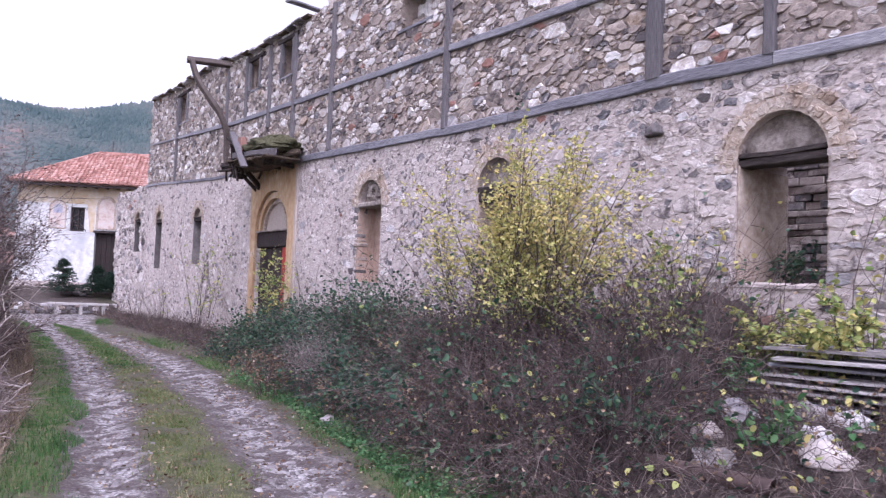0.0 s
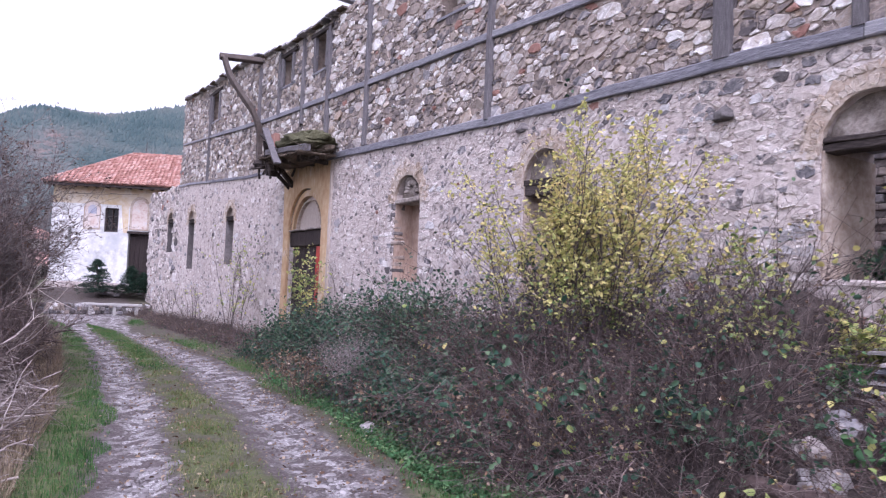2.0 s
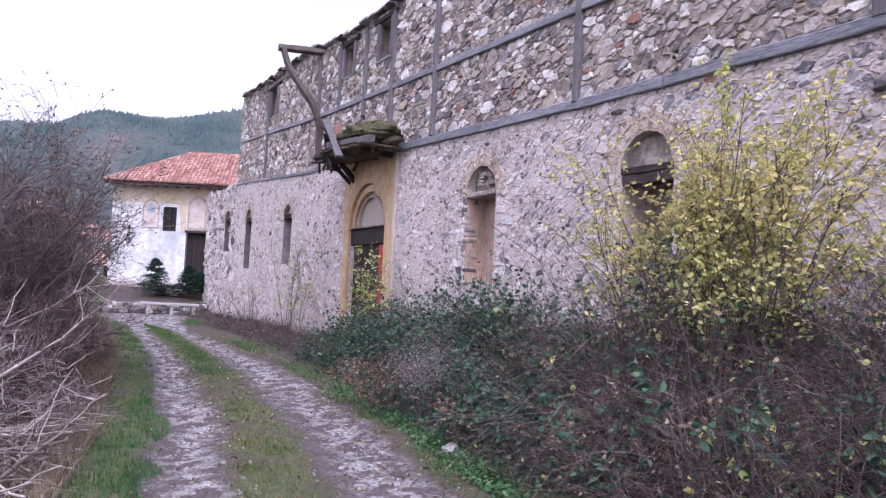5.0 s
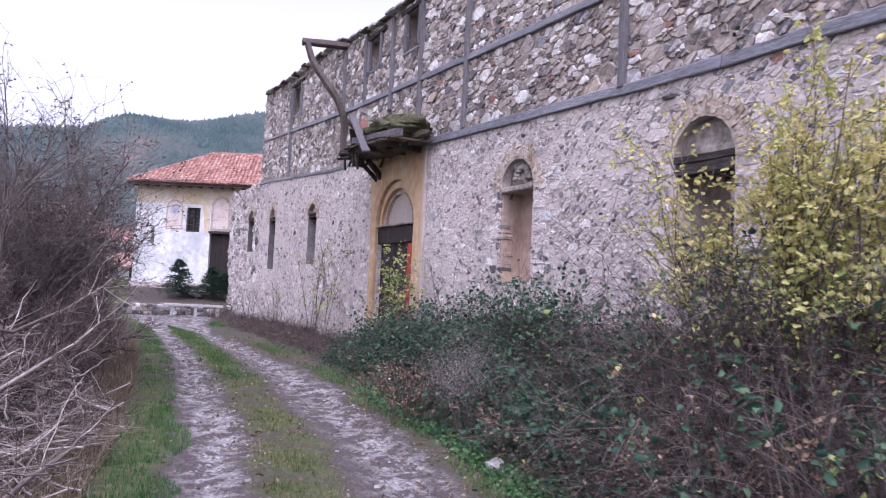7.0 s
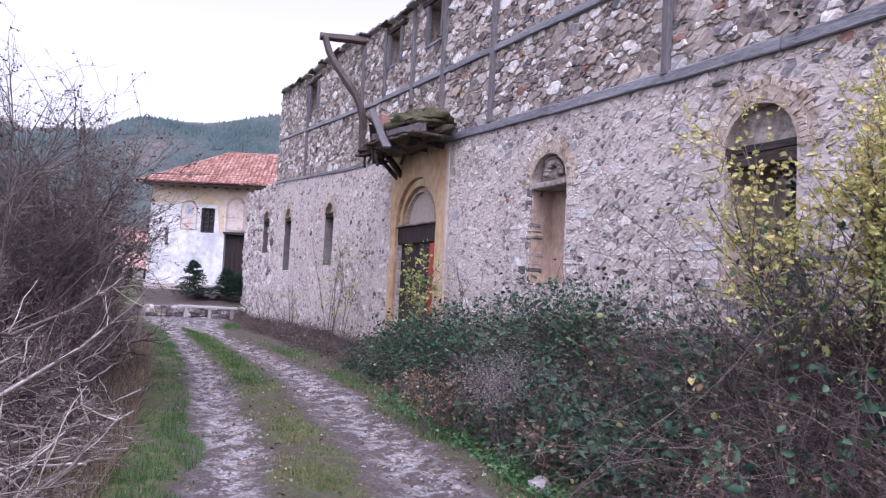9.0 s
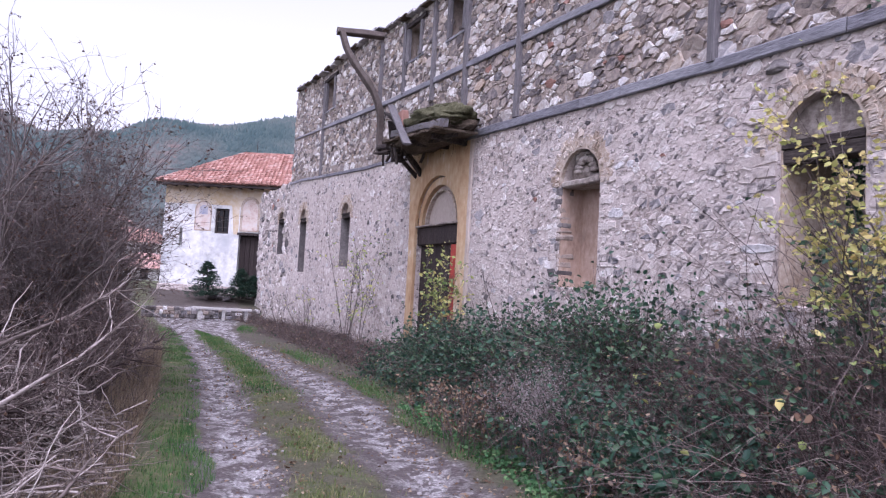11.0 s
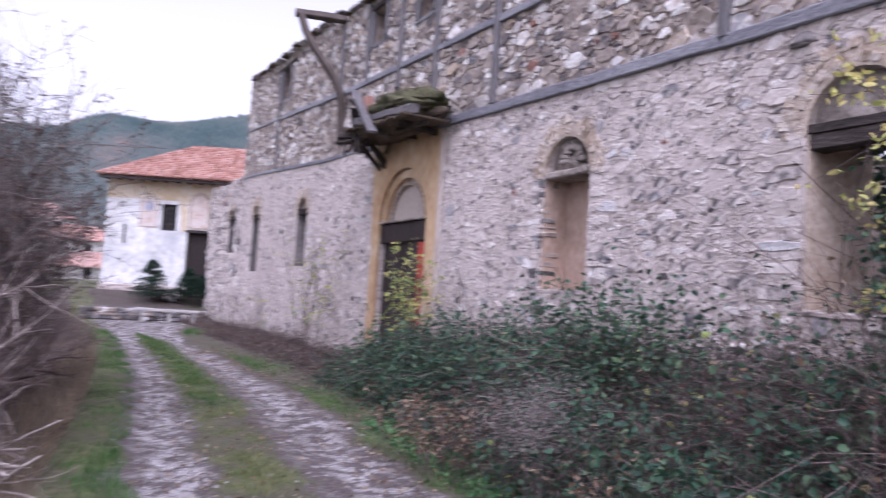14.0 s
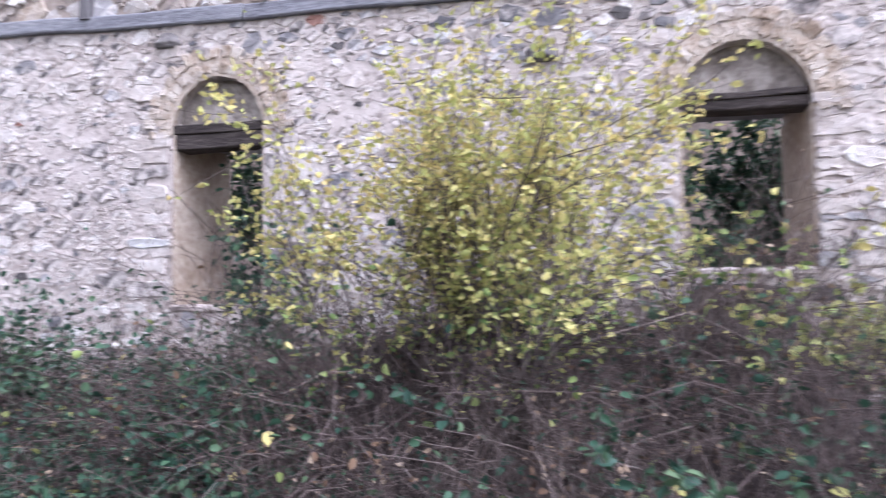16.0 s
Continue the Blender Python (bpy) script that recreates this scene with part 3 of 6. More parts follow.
TOP = [(-9, 8.5), (9, 8.6), (12.9, 8.35), (13.3, 8.28), (15.2, 8.2), (17.4, 8.22), (19.5, 8.42), (20.4, 8.62), (23, 8.7), (25.5, 8.72), (27, 8.85), (29.6, 9.0)]
LOW_OPEN = {
    "win_near": (1.72, 2.74, 2.0, 3.3, 3.83),
    "win_mid": (6.41, 7.37, 1.74, 3.42, 3.91),
    "niche": (10.4, 11.38, 1.86, 3.5, 3.95),
    "portal": (14.85, 17.05, 0.3, 3.1, 4.17),
    "win_far_a": (21.9, 22.8, 2.25, 3.72, 4.13),
    "win_far_b": (26.8, 27.75, 2.1, 3.9, 4.34),
    "win_end": (30.2, 31.3, 2.8, 4.1, 4.5),
}
UP_OPEN = [(8.95, 9.95, 6.78, 7.55), (15.0, 15.85, 7.1, 8.0), (17.25, 18.15, 7.2, 8.02), (24.2, 25.25, 7.42, 8.4)]


def beam_z(y):
    return float(interp(y, BEAM))


def top_z(y):
    return float(interp(y, TOP)) + 0.09 * noise.noise(Vector((y * 2.1, 3, 0))) + 0.05 * noise.noise(Vector((y * 6.3, 8, 0)))


ys_low = [y for y in np.arange(-9, 29.6, 1.0)] + [29.6]
outer = [(-9, -0.6), (35, -0.6)] + [(35, 3.0), (34.95, 5.42)] + [(y, 5.5 + 0.1 * noise.noise(Vector((y * 3, 0, 5)))) for y in np.arange(34.5, 29.7, -0.4)] + [(float(y), beam_z(y)) for y in reversed(ys_low)]
wall_low = part("wall_lower", sheet(outer, [arch(*LOW_OPEN[k]) for k in LOW_OPEN], 0.0, 1.05), MORTAR_LOW)
tagged(wall_low, "rubble stone ground-storey wall in pinkish lime mortar", "wall", kind="structure")
outer = [(float(y), beam_z(y)) for y in ys_low] + [(29.55, 6.3), (29.4, 6.9), (29.55, 7.6), (29.3, 8.2), (29.4, 8.75)] + [(float(y), top_z(y)) for y in np.arange(29.2, -9.01, -0.35)]
holes = [[(a, c), (b, c), (b, d), (a, d)] for a, b, c, d in UP_OPEN]
wall_up = part("wall_upper", sheet(outer, holes, 0.02, 0.7), MORTAR_UP)
tagged(wall_up, "roofless upper storey of rubble between weathered timbers", "wall", kind="structure")
wall_back = part("wall_rear", sheet([(-9, -0.6), (35, -0.6), (35, 4.6), (20, 5.2), (8, 4.4), (-9, 5.0)], [], 6.5, 7.1), MORTAR_UP)
tagged(wall_back, "plain stone rear wall of the roofless ruin", "wall", kind="structure")
for yy in (-9.6, 35.0):
    w = part("wall_end", box(0.1, 7.1, yy, yy + 0.6, -0.6, 5.0 if yy < 0 else 4.2, 0.03), MORTAR_UP)
    tagged(w, "plain stone end wall of the ruin", "wall", kind="structure")


# ---- stones ----
LONG, FLAT = 1.38, 0.76


def scatter(y0, y1, z0f, z1f, size, ok, r):
    """Places for stones of mixed sizes with no overlaps."""
    cell = 0.12
    grid = {}
    pts = []
    area = (y1 - y0) * 5.0
    for grade, tries in ((2.6, 2.5), (1.8, 22), (1.25, 70), (0.85, 170), (0.58, 420)):
        for _ in range(int(area * tries * 0.55)):
            y = r.uniform(y0, y1)
            lo, hi = z0f(y), z1f(y)
            z = r.uniform(lo, hi)
            s = size * grade * r.uniform(0.85, 1.15)
            if not ok(y, z):
                continue
            gi, gj = int(y / cell), int(z / cell)
            n = 3
            clash = False
            for i in range(gi - n, gi + n + 1):
                for j in range(gj - n, gj + n + 1):
                    for q in grid.get((i, j), ()):
                        dy, dz = (y - q[0]) / LONG, (z - q[1]) / FLAT
                        if dy * dy + dz * dz < ((s + q[2]) * 0.9) ** 2:
                            clash = True
                            break
                    if clash:
                        break
                if clash:
                    break
            if clash:
                continue
            grid.setdefault((gi, gj), []).append((y, z, s))
            pts.append((y, z, s))
    return np.array(pts)


def cells(pts, k=13):
    """Cells of the stones, each cut by its neighbours."""
    P = np.column_stack([pts[:, 0] / LONG, pts[:, 1] / FLAT])
    w = pts[:, 2] ** 2
    out = []
    n = len(P)
    for c0 in range(0, n, 1000):
        d2 = ((P[c0:c0 + 1000, None, :] - P[None, :, :]) ** 2).sum(-1)
        near = np.argpartition(d2, min(k, n - 1), axis=1)[:, :k + 1]
        for ii in range(near.shape[0]):
            i = c0 + ii
            px, py = P[i]
            R = pts[i, 2] * 1.75
            poly = [(px + R * math.cos(a), py + R * math.sin(a)) for a in np.arange(8) * math.pi / 4 + 0.4]
            for j in near[ii]:
                if j == i:
                    continue
                qx, qy = P[j]
                nx, ny = qx - px, qy - py
                dd = nx * nx + ny * ny
                t = 0.5 + (w[i] - w[j]) / (2 * dd)
                mx, my = px + nx * t, py + ny * t
                new_poly = []
                m = len(poly)
                for a in range(m):
                    A, B = poly[a], poly[(a + 1) % m]
                    da = (A[0] - mx) * nx + (A[1] - my) * ny
                    db = (B[0] - mx) * nx + (B[1] - my) * ny
                    if da <= 0:
                        new_poly.append(A)
                    if (da < 0) != (db < 0) and da != db:
                        f = da / (da - db)
                        new_poly.append((A[0] + (B[0] - A[0]) * f, A[1] + (B[1] - A[1]) * f))
                poly = new_poly
                if len(poly) < 3:
                    break
            if len(poly) >= 3:
                out.append(np.array([(a * LONG, b * FLAT) for a, b in poly]))
            else:
                out.append(None)
    return out


def stone_shape(poly, gap, proud, r, x=0.0, lean=0.05):
    """A rounded, slightly domed stone face, its rim sunk in the joint."""
    c = poly.mean(0)
    rad = np.sqrt(((poly - c) ** 2).sum(1)).mean()
    if rad < 0.022:
        return None
    q = c + (poly - c) * max(0.4, 1 - gap / rad)
    m = len(q)
    nxt = np.roll(q, -1, 0)
    rounded = np.empty((2 * m, 2))
    rounded[0::2] = q * 0.86 + nxt * 0.14
    rounded[1::2] = q * 0.14 + nxt * 0.86
    rounded += r.normal(0, rad * 0.1, rounded.shape)
    q = rounded[:12] if len(rounded) <= 12 else rounded[np.linspace(0, len(rounded) - 1, 12).astype(int)]
    m = len(q)
    tilt = r.normal(0, lean, 2)
    rings = []
    levels = ((1.0, -0.03), (0.9, 1.0)) if c[0] > 17 else ((1.0, -0.03), (0.96, 0.7), (0.83, 1.0))
    for s, h in levels:
        y = c + (q - c) * s
        d = h * proud if h > 0 else h
        xx = x - d - (((y - c) @ tilt) * (h > 0)) + (r.normal(0, 0.004, m) if h > 0 else 0)
        rings.append(np.column_stack([xx if not np.isscalar(xx) else np.full(m, xx), y]))
    v = np.concatenate(rings + [np.array([[x - proud * r.uniform(0.85, 1.2), c[0], c[1]]])])
    f = []
    last = len(levels) - 1
    for a in range(last):
        for i in range(m):
            j = (i + 1) % m
            f.append((a * m + i, a * m + j, (a + 1) * m + j, (a + 1) * m + i))
    for i in range(m):
        f.append((last * m + i, last * m + (i + 1) % m, (last + 1) * m))
    return v, f


def lay_stones(name, wall, shapes, near, mats, pick, joint_label):
    """The near stones one by one, the rest joined."""
    rest = {}
    single = 0
    for v, f, c in shapes:
        m = pick(c)
        if single < 280 and near(c):
            me = mesh_of("stone", v - np.array([0, c[0], c[1]]), f)
            o = part("stone", me, mats[m], wall)
            o.location = (0, c[0], c[1])
            single += 1
        else:
            vs, fs = rest.setdefault(m, ([], []))
            off = vs[-1][1] if vs else 0
            vs.append((v, off + len(v)))
            fs.extend([tuple(i + off for i in g) for g in f])
    for m, (vs, fs) in rest.items():
        me = mesh_of(name, np.concatenate([a for a, _ in vs]), fs)
        o = part(name, me, mats[m], wall, joint_label)
        o["kind"] = "stuff"


def free_low(y, z):
    for k, (a, b, c, zs, zt) in LOW_OPEN.items():
        side, over = (0.38, 0.3) if k in ("win_near", "win_mid", "niche") else (0.16, 0.22)
        if k == "portal":
            if 14.35 < y < 17.5 and z < 5.1:
                return False
            continue
        if a - side < y < b + side and c - 0.1 < z < zs:
            return False
        cy = (a + b) / 2
        if z >= zs and ((y - cy) / ((b - a) / 2 + over)) ** 2 + ((z - zs) / (zt - zs + over)) ** 2 < 1:
            return False
    return True


def free_up(y, z):
    if abs(z - interp(y, BEAM_UP)) < 0.11:
        return False
    for p in POSTS:
        if abs(y - p[0]) < 0.1 and p[1] < z < p[2]:
            return False
    return not any(a - 0.08 < y < b + 0.08 and c - 0.08 < z < d + 0.15 for a, b, c, d in UP_OPEN)


POSTS = [(2.35, 4.45, 8.3, 0.13), (3.87, 4.5, 8.3, 0.22), (8.32, 4.58, 8.4, 0.12), (12.8, 4.8, 8.2, 0.13), (14.88, 4.85, 8.05, 0.13), (16.5, 5.9, 8.15, 0.1), (18.25, 6.45, 8.2, 0.12), (19.9, 6.6, 8.2, 0.08), (25.3, 5.3, 8.4, 0.1)]
rs = np.random.default_rng(5)
pts_up = scatter(0.4, 29.35, lambda y: beam_z(y) + 0.13, lambda y: float(interp(y, TOP)) + 0.02, 0.058, free_up, rs)
up_shapes = []
for poly in cells(pts_up):
    if poly is None:
        continue
    sh = stone_shape(poly, rs.uniform(0.002, 0.016), rs.uniform(0.006, 0.034), rs, 0.02, 0.1)
    if sh:
        up_shapes.append((*sh, poly.mean(0)))
pts_low = scatter(0.4, 29.7, lambda y: max(0.2, float(land(-0.2, y)) - 0.1), lambda y: beam_z(y) - 0.1, 0.05, free_low, rs)
low_shapes = []
for poly in cells(pts_low):
    if poly is None:
        continue
    c = poly.mean(0)
    bare = float(interp(c[0], [(0, 0.95), (6, 0.92), (13, 0.85), (18, 0.72), (27, 0.68), (29.5, 0.85)]))
    bare += 0.3 * wobble(c[0], c[1], 0.9) + (0.2 if c[1] > beam_z(c[0]) - 0.6 else 0)
    foot = c[1] < float(land(-0.2, c[0])) + 0.75 and c[0] < 10
    if rs.uniform() > bare * (1.0 if foot else 0.86):
        continue
    sh = stone_shape(poly, rs.uniform(0.004, 0.02), rs.uniform(0.02, 0.06) if foot else rs.uniform(0.001, 0.013), rs)
    if sh:
        low_shapes.append((*sh, c))
pts_end = scatter(29.65, 34.9, lambda y: 0.1, lambda y: 5.45, 0.085, free_low, rs)
for poly in cells(pts_end):
    if poly is None:
        continue
    sh = stone_shape(poly, rs.uniform(0.008, 0.02), rs.uniform(0.02, 0.06), rs)
    if sh:
        low_shapes.append((*sh, poly.mean(0)))

# slabs beside the openings and long bonding stones
for y0, y1, z0, z1, w0, w1 in ((7.4, 7.4, 1.75, 3.4, 0.2, 0.6), (6.38, 6.38, 1.75, 3.3, -0.5, -0.2), (2.78, 2.78, 2.0, 3.3, 0.2, 0.5), (1.74, 1.74, 2.0, 3.3, -0.5, -0.2), (11.42, 11.42, 1.85, 3.45, 0.15, 0.34), (10.36, 10.36, 1.85, 3.45, -0.36, -0.12), (17.75, 17.75, 0.5, 4.4, 0.15, 0.3)):
    z = z0
    while z < z1:
        h = rs.uniform(0.05, 0.16)
        if rs.uniform() < 0.25:
            z += h * 0.5
        w = rs.uniform(w0, w1)
        a, b = sorted((y0, y0 + w))
        poly = np.array([(a, z), ((a + b) / 2, z - 0.005), (b, z), (b, z + h), ((a + b) / 2, z + h), (a, z + h)])
        sh = stone_shape(poly, 0.006, rs.uniform(0.004, 0.016), rs)
        if sh:
            low_shapes.append((*sh, poly.mean(0)))
        z += h + 0.004


def pick_low(c):
    u = rs.uniform()
    return 2 if u < 0.004 else (3 if u < 0.03 else (1 if u < 0.12 or (u < 0.3 and c[0] < 5.5) else 0))


def pick_up(c):
    u = rs.uniform()
    return 2 if u < 0.012 else (3 if u < 0.06 else (1 if u < 0.12 else 0))


# ---- timbers in the wall ----
def beam_run(line, y0, y1, wide, deep, x, mat, parent, splits):
    cuts = [y0, *splits, y1]
    for a, b in zip(cuts, cuts[1:]):
        n = max(2, int((b - a) / 0.5))
        pts = [(x, y, float(interp(y, line)) + 0.015 * noise.noise(Vector((y, 7, 1)))) for y in np.linspace(a + 0.004, b - 0.004, n + 1)]
        part("beam", timber(pts, wide, deep, 0.012, a), mat, parent)


beam_run(BEAM, -9, 15.2, 0.15, 0.12, 0.0, WOOD_GREY, wall_up, (-3, 2.3, 6.6, 10.9))
beam_run([(a, b + 0.0) for a, b in BEAM], 17.4, 29.5, 0.09, 0.1, 0.01, WOOD_GREY, wall_up, (19.5, 24.6))
beam_run(BEAM_UP, -9, 24.9, 0.12, 0.1, 0.0, WOOD_GREY, wall_up, (-2, 5.2, 8.32, 12.8, 14.88, 18.25))
beam_run(BEAM_UP, 24.9, 29.3, 0.07, 0.08, 0.01, WOOD_GREY, wall_up, ())
for y, z0, z1, w in POSTS:
    lean = rs.normal(0, 0.02)
    part("post", timber([(-0.015, y + lean * t, z0 + (z1 - z0) * t) for t in np.linspace(0, 1, 7)], 0.12, w, 0.012, y, (0, 1, 0)), WOOD_POST, wall_up)

# upper openings: lintels and the rubble inside
for a, b, c, d in UP_OPEN:
    part("lintel", timber(along((0.1, a - 0.2, d + 0.06), (0.1, b + 0.2, d + 0.08), 4), 0.12, 0.3, 0.02, a), WOOD_DARK, wall_up)
    part("sill_board", timber(along((0.06, a - 0.1, c - 0.03), (0.06, b + 0.1, c - 0.02), 4), 0.06, 0.16, 0.01, b), WOOD_GREY, wall_up)
    if a > 14:
        for y in (a + 0.05, b - 0.05):
            part("jamb_post", timber(along((0.0, y, c), (0.0, y, d), 4), 0.1, 0.1, 0.012, y, (0, 1, 0)), WOOD_POST, wall_up)
    part("infill", sheet([(a - 0.05, c - 0.05), (b + 0.05, c - 0.05), (b + 0.05, d + 0.05), (a - 0.05, d + 0.05)], [], 0.45, 0.66), MORTAR_UP, wall_up)
    pts = scatter(a, b, lambda y: c, lambda y: c + (d - c) * 0.55, 0.09, lambda y, z: True, rs)
    for poly in cells(pts) if len(pts) > 3 else []:
        if poly is not None:
            sh = stone_shape(poly, 0.01, rs.uniform(0.05, 0.2), rs, 0.42)
            if sh:
                up_shapes.append((*sh, poly.mean(0)))

# boards and slabs left along the wall's top
for i in range(34):
    y = 14.3 + i * 0.44 + rs.uniform(-0.1, 0.1)
    z = float(interp(y, TOP)) + 0.03
    part("coping_slab", box(-0.12 - rs.uniform(0, 0.12), 0.5, y - 0.24, y + 0.22, z, z + rs.uniform(0.04, 0.08), 0.012, 0.03, 0, i), STONE_GREY if i % 3 else THATCH, wall_up)
part("coping_board", timber(along((-0.5, 14.4, 8.62), (0.5, 14.7, 8.7), 3), 0.22, 0.05, 0.01, 2, (0, 0, 1)), WOOD_GREY, wall_up)


# ---- openings of the ground storey ----
def liner(y0, y1, z0, zs, depth, mat, parent, x0=0.02):
    """Plaster on the two sides of an opening."""
    for y, s in ((y0, 1), (y1, -1)):
        part("reveal", box(x0, depth, *sorted((y + s * 0.001, y + s * 0.03)), z0 + 0.004, zs, 0.006, 0.006, 3, y), mat, parent)


def lunette(y0, y1, zs, zt, x, mat, parent, seed=0, rough=1.0):
    """The rough field inside an arch."""
    bm = bmesh.new()
    c, r = (y0 + y1) / 2, (y1 - y0) / 2
    rows = []
    for i in range(9):
        t = i / 8
        row = []
        for j in range(13):
            a = math.pi * j / 12
            p = Vector((x, c + r * t * math.cos(a), zs + (zt - zs) * t * math.sin(a)))
            p.x += rough * (0.05 * noise.noise(p * 5 + Vector((seed, 0, 0))) + 0.025 * noise.noise(p * 14))
            row.append(bm.verts.new(p))
        rows.append(row)
    for a, b in zip(rows, rows[1:]):
        for j in range(12):
            bm.faces.new((a[j], a[j + 1], b[j + 1], b[j]))
    bmesh.ops.remove_doubles(bm, verts=bm.verts, dist=1e-4)
    bmesh.ops.recalc_face_normals(bm, faces=bm.faces)
    for f in bm.faces:
        f.smooth = True
    return part("lunette", bm, mat, parent)


def voussoirs(y0, y1, zs, zt, wide, parent, seed):
    """Rough small stones set round the arch."""
    r = np.random.default_rng(seed)
    c, ry, rz = (y0 + y1) / 2, (y1 - y0) / 2, zt - zs
    a = -0.18
    while a < math.pi + 0.12:
        da = r.uniform(0.09, 0.2)
        start = r.uniform(0.012, 0.04)
        for lo, hi in ((start, start + wide * r.uniform(0.3, 0.6)), (wide * 0.62, wide * r.uniform(0.75, 1.2))):
            if r.uniform() < 0.15 or hi - lo < 0.04:
                continue
            poly = np.array([(c + (ry + d) * math.cos(t), zs + (rz + d) * math.sin(t)) if 0 <= t <= math.pi else (c + (ry + d) * (1 if t < 1 else -1), zs - ry * abs(t if t < 1 else t - math.pi))
                             for d, t in ((lo, a), (hi, a), (hi, a + da * 0.5), (hi, a + da), (lo, a + da), (lo, a + da * 0.5))])
            sh = stone_shape(poly, 0.008, r.uniform(0.004, 0.02), r, -0.012)
            if sh:
                v, f = sh
                part("voussoir", mesh_of("voussoir", v, f), TUFA, parent)
        a += da


def arched_window(name, key, label, lintel_z, lintel_h, blind=None, lun=PLASTER_GREY, rev=PLASTER_TAN):
    y0, y1, z0, zs, zt = LOW_OPEN[key]
    w = thing(name, (0, (y0 + y1) / 2, z0), label, "window", kind="structure")
    part("arch_surround", band(y0, y1, zs, zt, 0.27, -0.013, 0.05, y0, 30, 0.05), PLASTER_TAN, w)
    voussoirs(y0, y1, zs, zt, 0.27, w, int(y0 * 10))
    liner(y0, y1, z0, zs, 1.04, rev, w)
    part("sill", box(-0.012, 1.0, y0 - 0.03, y1 + 0.03, z0 - 0.07, z0 + 0.002, 0.02, 0.025, 5, y0), MORTAR_LOW, w)
    if lintel_h:
        part("lintel", box(0.03, 0.26, y0 + 0.002, y1 - 0.002, lintel_z, lintel_z + lintel_h * 0.62, 0.012, 0.014, 5, y0), WOOD_DARK, w)
        part("lintel_board", box(0.01, 0.24, y0 + 0.03, y1 - 0.002, lintel_z + lintel_h * 0.64, lintel_z + lintel_h, 0.008, 0.016, 5, y1), WOOD_DARK, w)
        lunette(y0, y1, lintel_z + lintel_h, zt, 0.13, lun, w, y0)
        part("rear_lintel", box(0.3, 1.02, y0, y1, lintel_z + 0.13, lintel_z + 0.3, 0.012, 0.01, 3, y0), WOOD_GREY, w)
        part("rear_fill", sheet([(y0 - 0.02, lintel_z + 0.3), (y1 + 0.02, lintel_z + 0.3), (y1 + 0.02, zt + 0.02), (y0 - 0.02, zt + 0.02)], [], 0.3, 0.6), MORTAR_LOW, w)
    if blind:
        part("blind_back", sheet([(y0 - 0.02, z0 - 0.02), (y1 + 0.02, z0 - 0.02), (y1 + 0.02, zt + 0.02), (y0 - 0.02, zt + 0.02)], [], blind, blind + 0.1), rev, w)
    return w


arched_window("window_1", "win_near", "open arched window with a grey timber lintel and plaster lunette", 3.27, 0.15)
arched_window("window_2", "win_mid", "open arched window with a dark timber lintel and plastered jambs", 3.23, 0.24)
w = arched_window("niche", "niche", "blind arched niche with pink plaster and a crumbling lunette", 0, 0, 0.42, rev=PLASTER_PINK)
y0, y1, z0, zs, zt = LOW_OPEN["niche"]
lunette(y0 + 0.02, y1 - 0.02, 3.5, zt - 0.02, 0.13, PLASTER_GREY, w, 3, 2.6)
for k in range(9):
    a = math.pi * (k + 0.5) / 9
    part("relief", mound(0.11, (y0 + y1) / 2 + 0.2 * math.cos(a), 3.58 + 0.22 * math.sin(a), 0.045, 0.09, 0.075, k * 3, 12, 8, 0.35), PLASTER_GREY, w)
part("ledge", box(0.0, 0.42, y0 + 0.05, y1 - 0.03, 3.4, 3.5, 0.02, 0.03, 6, 4), PLASTER_GREY, w)
zz = z0 + 0.02
while zz < 3.36:
    h = rs.uniform(0.07, 0.17)
    part("jamb_stone", box(-0.003 - rs.uniform(0, 0.008), rs.uniform(0.2, 0.3), y1 - rs.uniform(0.02, 0.06), y1 + rs.uniform(0.03, 0.14), zz, zz + h, 0.03, 0.03, 2, zz), STONE_DARK_AND_SHADE if rs.uniform() < 0.45 else MORTAR_UP, w)
    zz += h + 0.012
for name, key in (("window_3", "win_far_a"), ("window_4", "win_far_b"), ("window_5", "win_end")):
    y0, y1, z0, zs, zt = LOW_OPEN[key]
    # reveals and back take the dark colour to stand in for deep shade
    w = arched_window(name, key, "narrow arched window, blocked with rubble, its recess coloured dark for deep shade", zs - 0.02, 0.14, 0.9, rev=STONE_DARK_AND_SHADE, lun=PLASTER_TAN)
    for i in range(3):
        zz = z0 + 0.05 + i * 0.42
        part("block", box(0.5, 0.95, y0 + 0.02, y1 - 0.05, zz, zz + 0.16 + 0.04 * (i % 2), 0.03, 0.05, 3, i), STONE_UP, w)

# ---- portal ----
portal = thing("portal", (0, 15.95, 0.4), "arched portal in faded ochre plaster with a heavy dark lintel", "doorway", kind="structure")
py0, py1, pz0, pzs, pzt = LOW_OPEN["portal"]
part("plaster_panel", sheet([(14.42, 0.3), (17.36, 0.3), (17.34, 2.5), (17.45, 4.2), (17.5, 5.05), (14.46, 5.02), (14.4, 2.4)], [arch(14.87, 17.03, 0.31, 3.1, 4.16, 20)], -0.03, 0.04), PLASTER_OCHRE, portal)
part("corner_strip", box(-0.05, 0.0, 14.36, 14.46, 0.4, 4.75, 0.008, 0.012, 8, 1), PLASTER_PALE, portal)
part("arch_band", band(15.05, 16.85, 3.12, 3.97, 0.2, 0.05, 0.2, 2, 24, 0.0, True), PLASTER_OCHRE, portal)
part("arch_moulding", band(15.2, 16.7, 3.12, 3.83, 0.05, 0.08, 0.2, 5, 24, 0.0, True), PLASTER_TAN, portal)
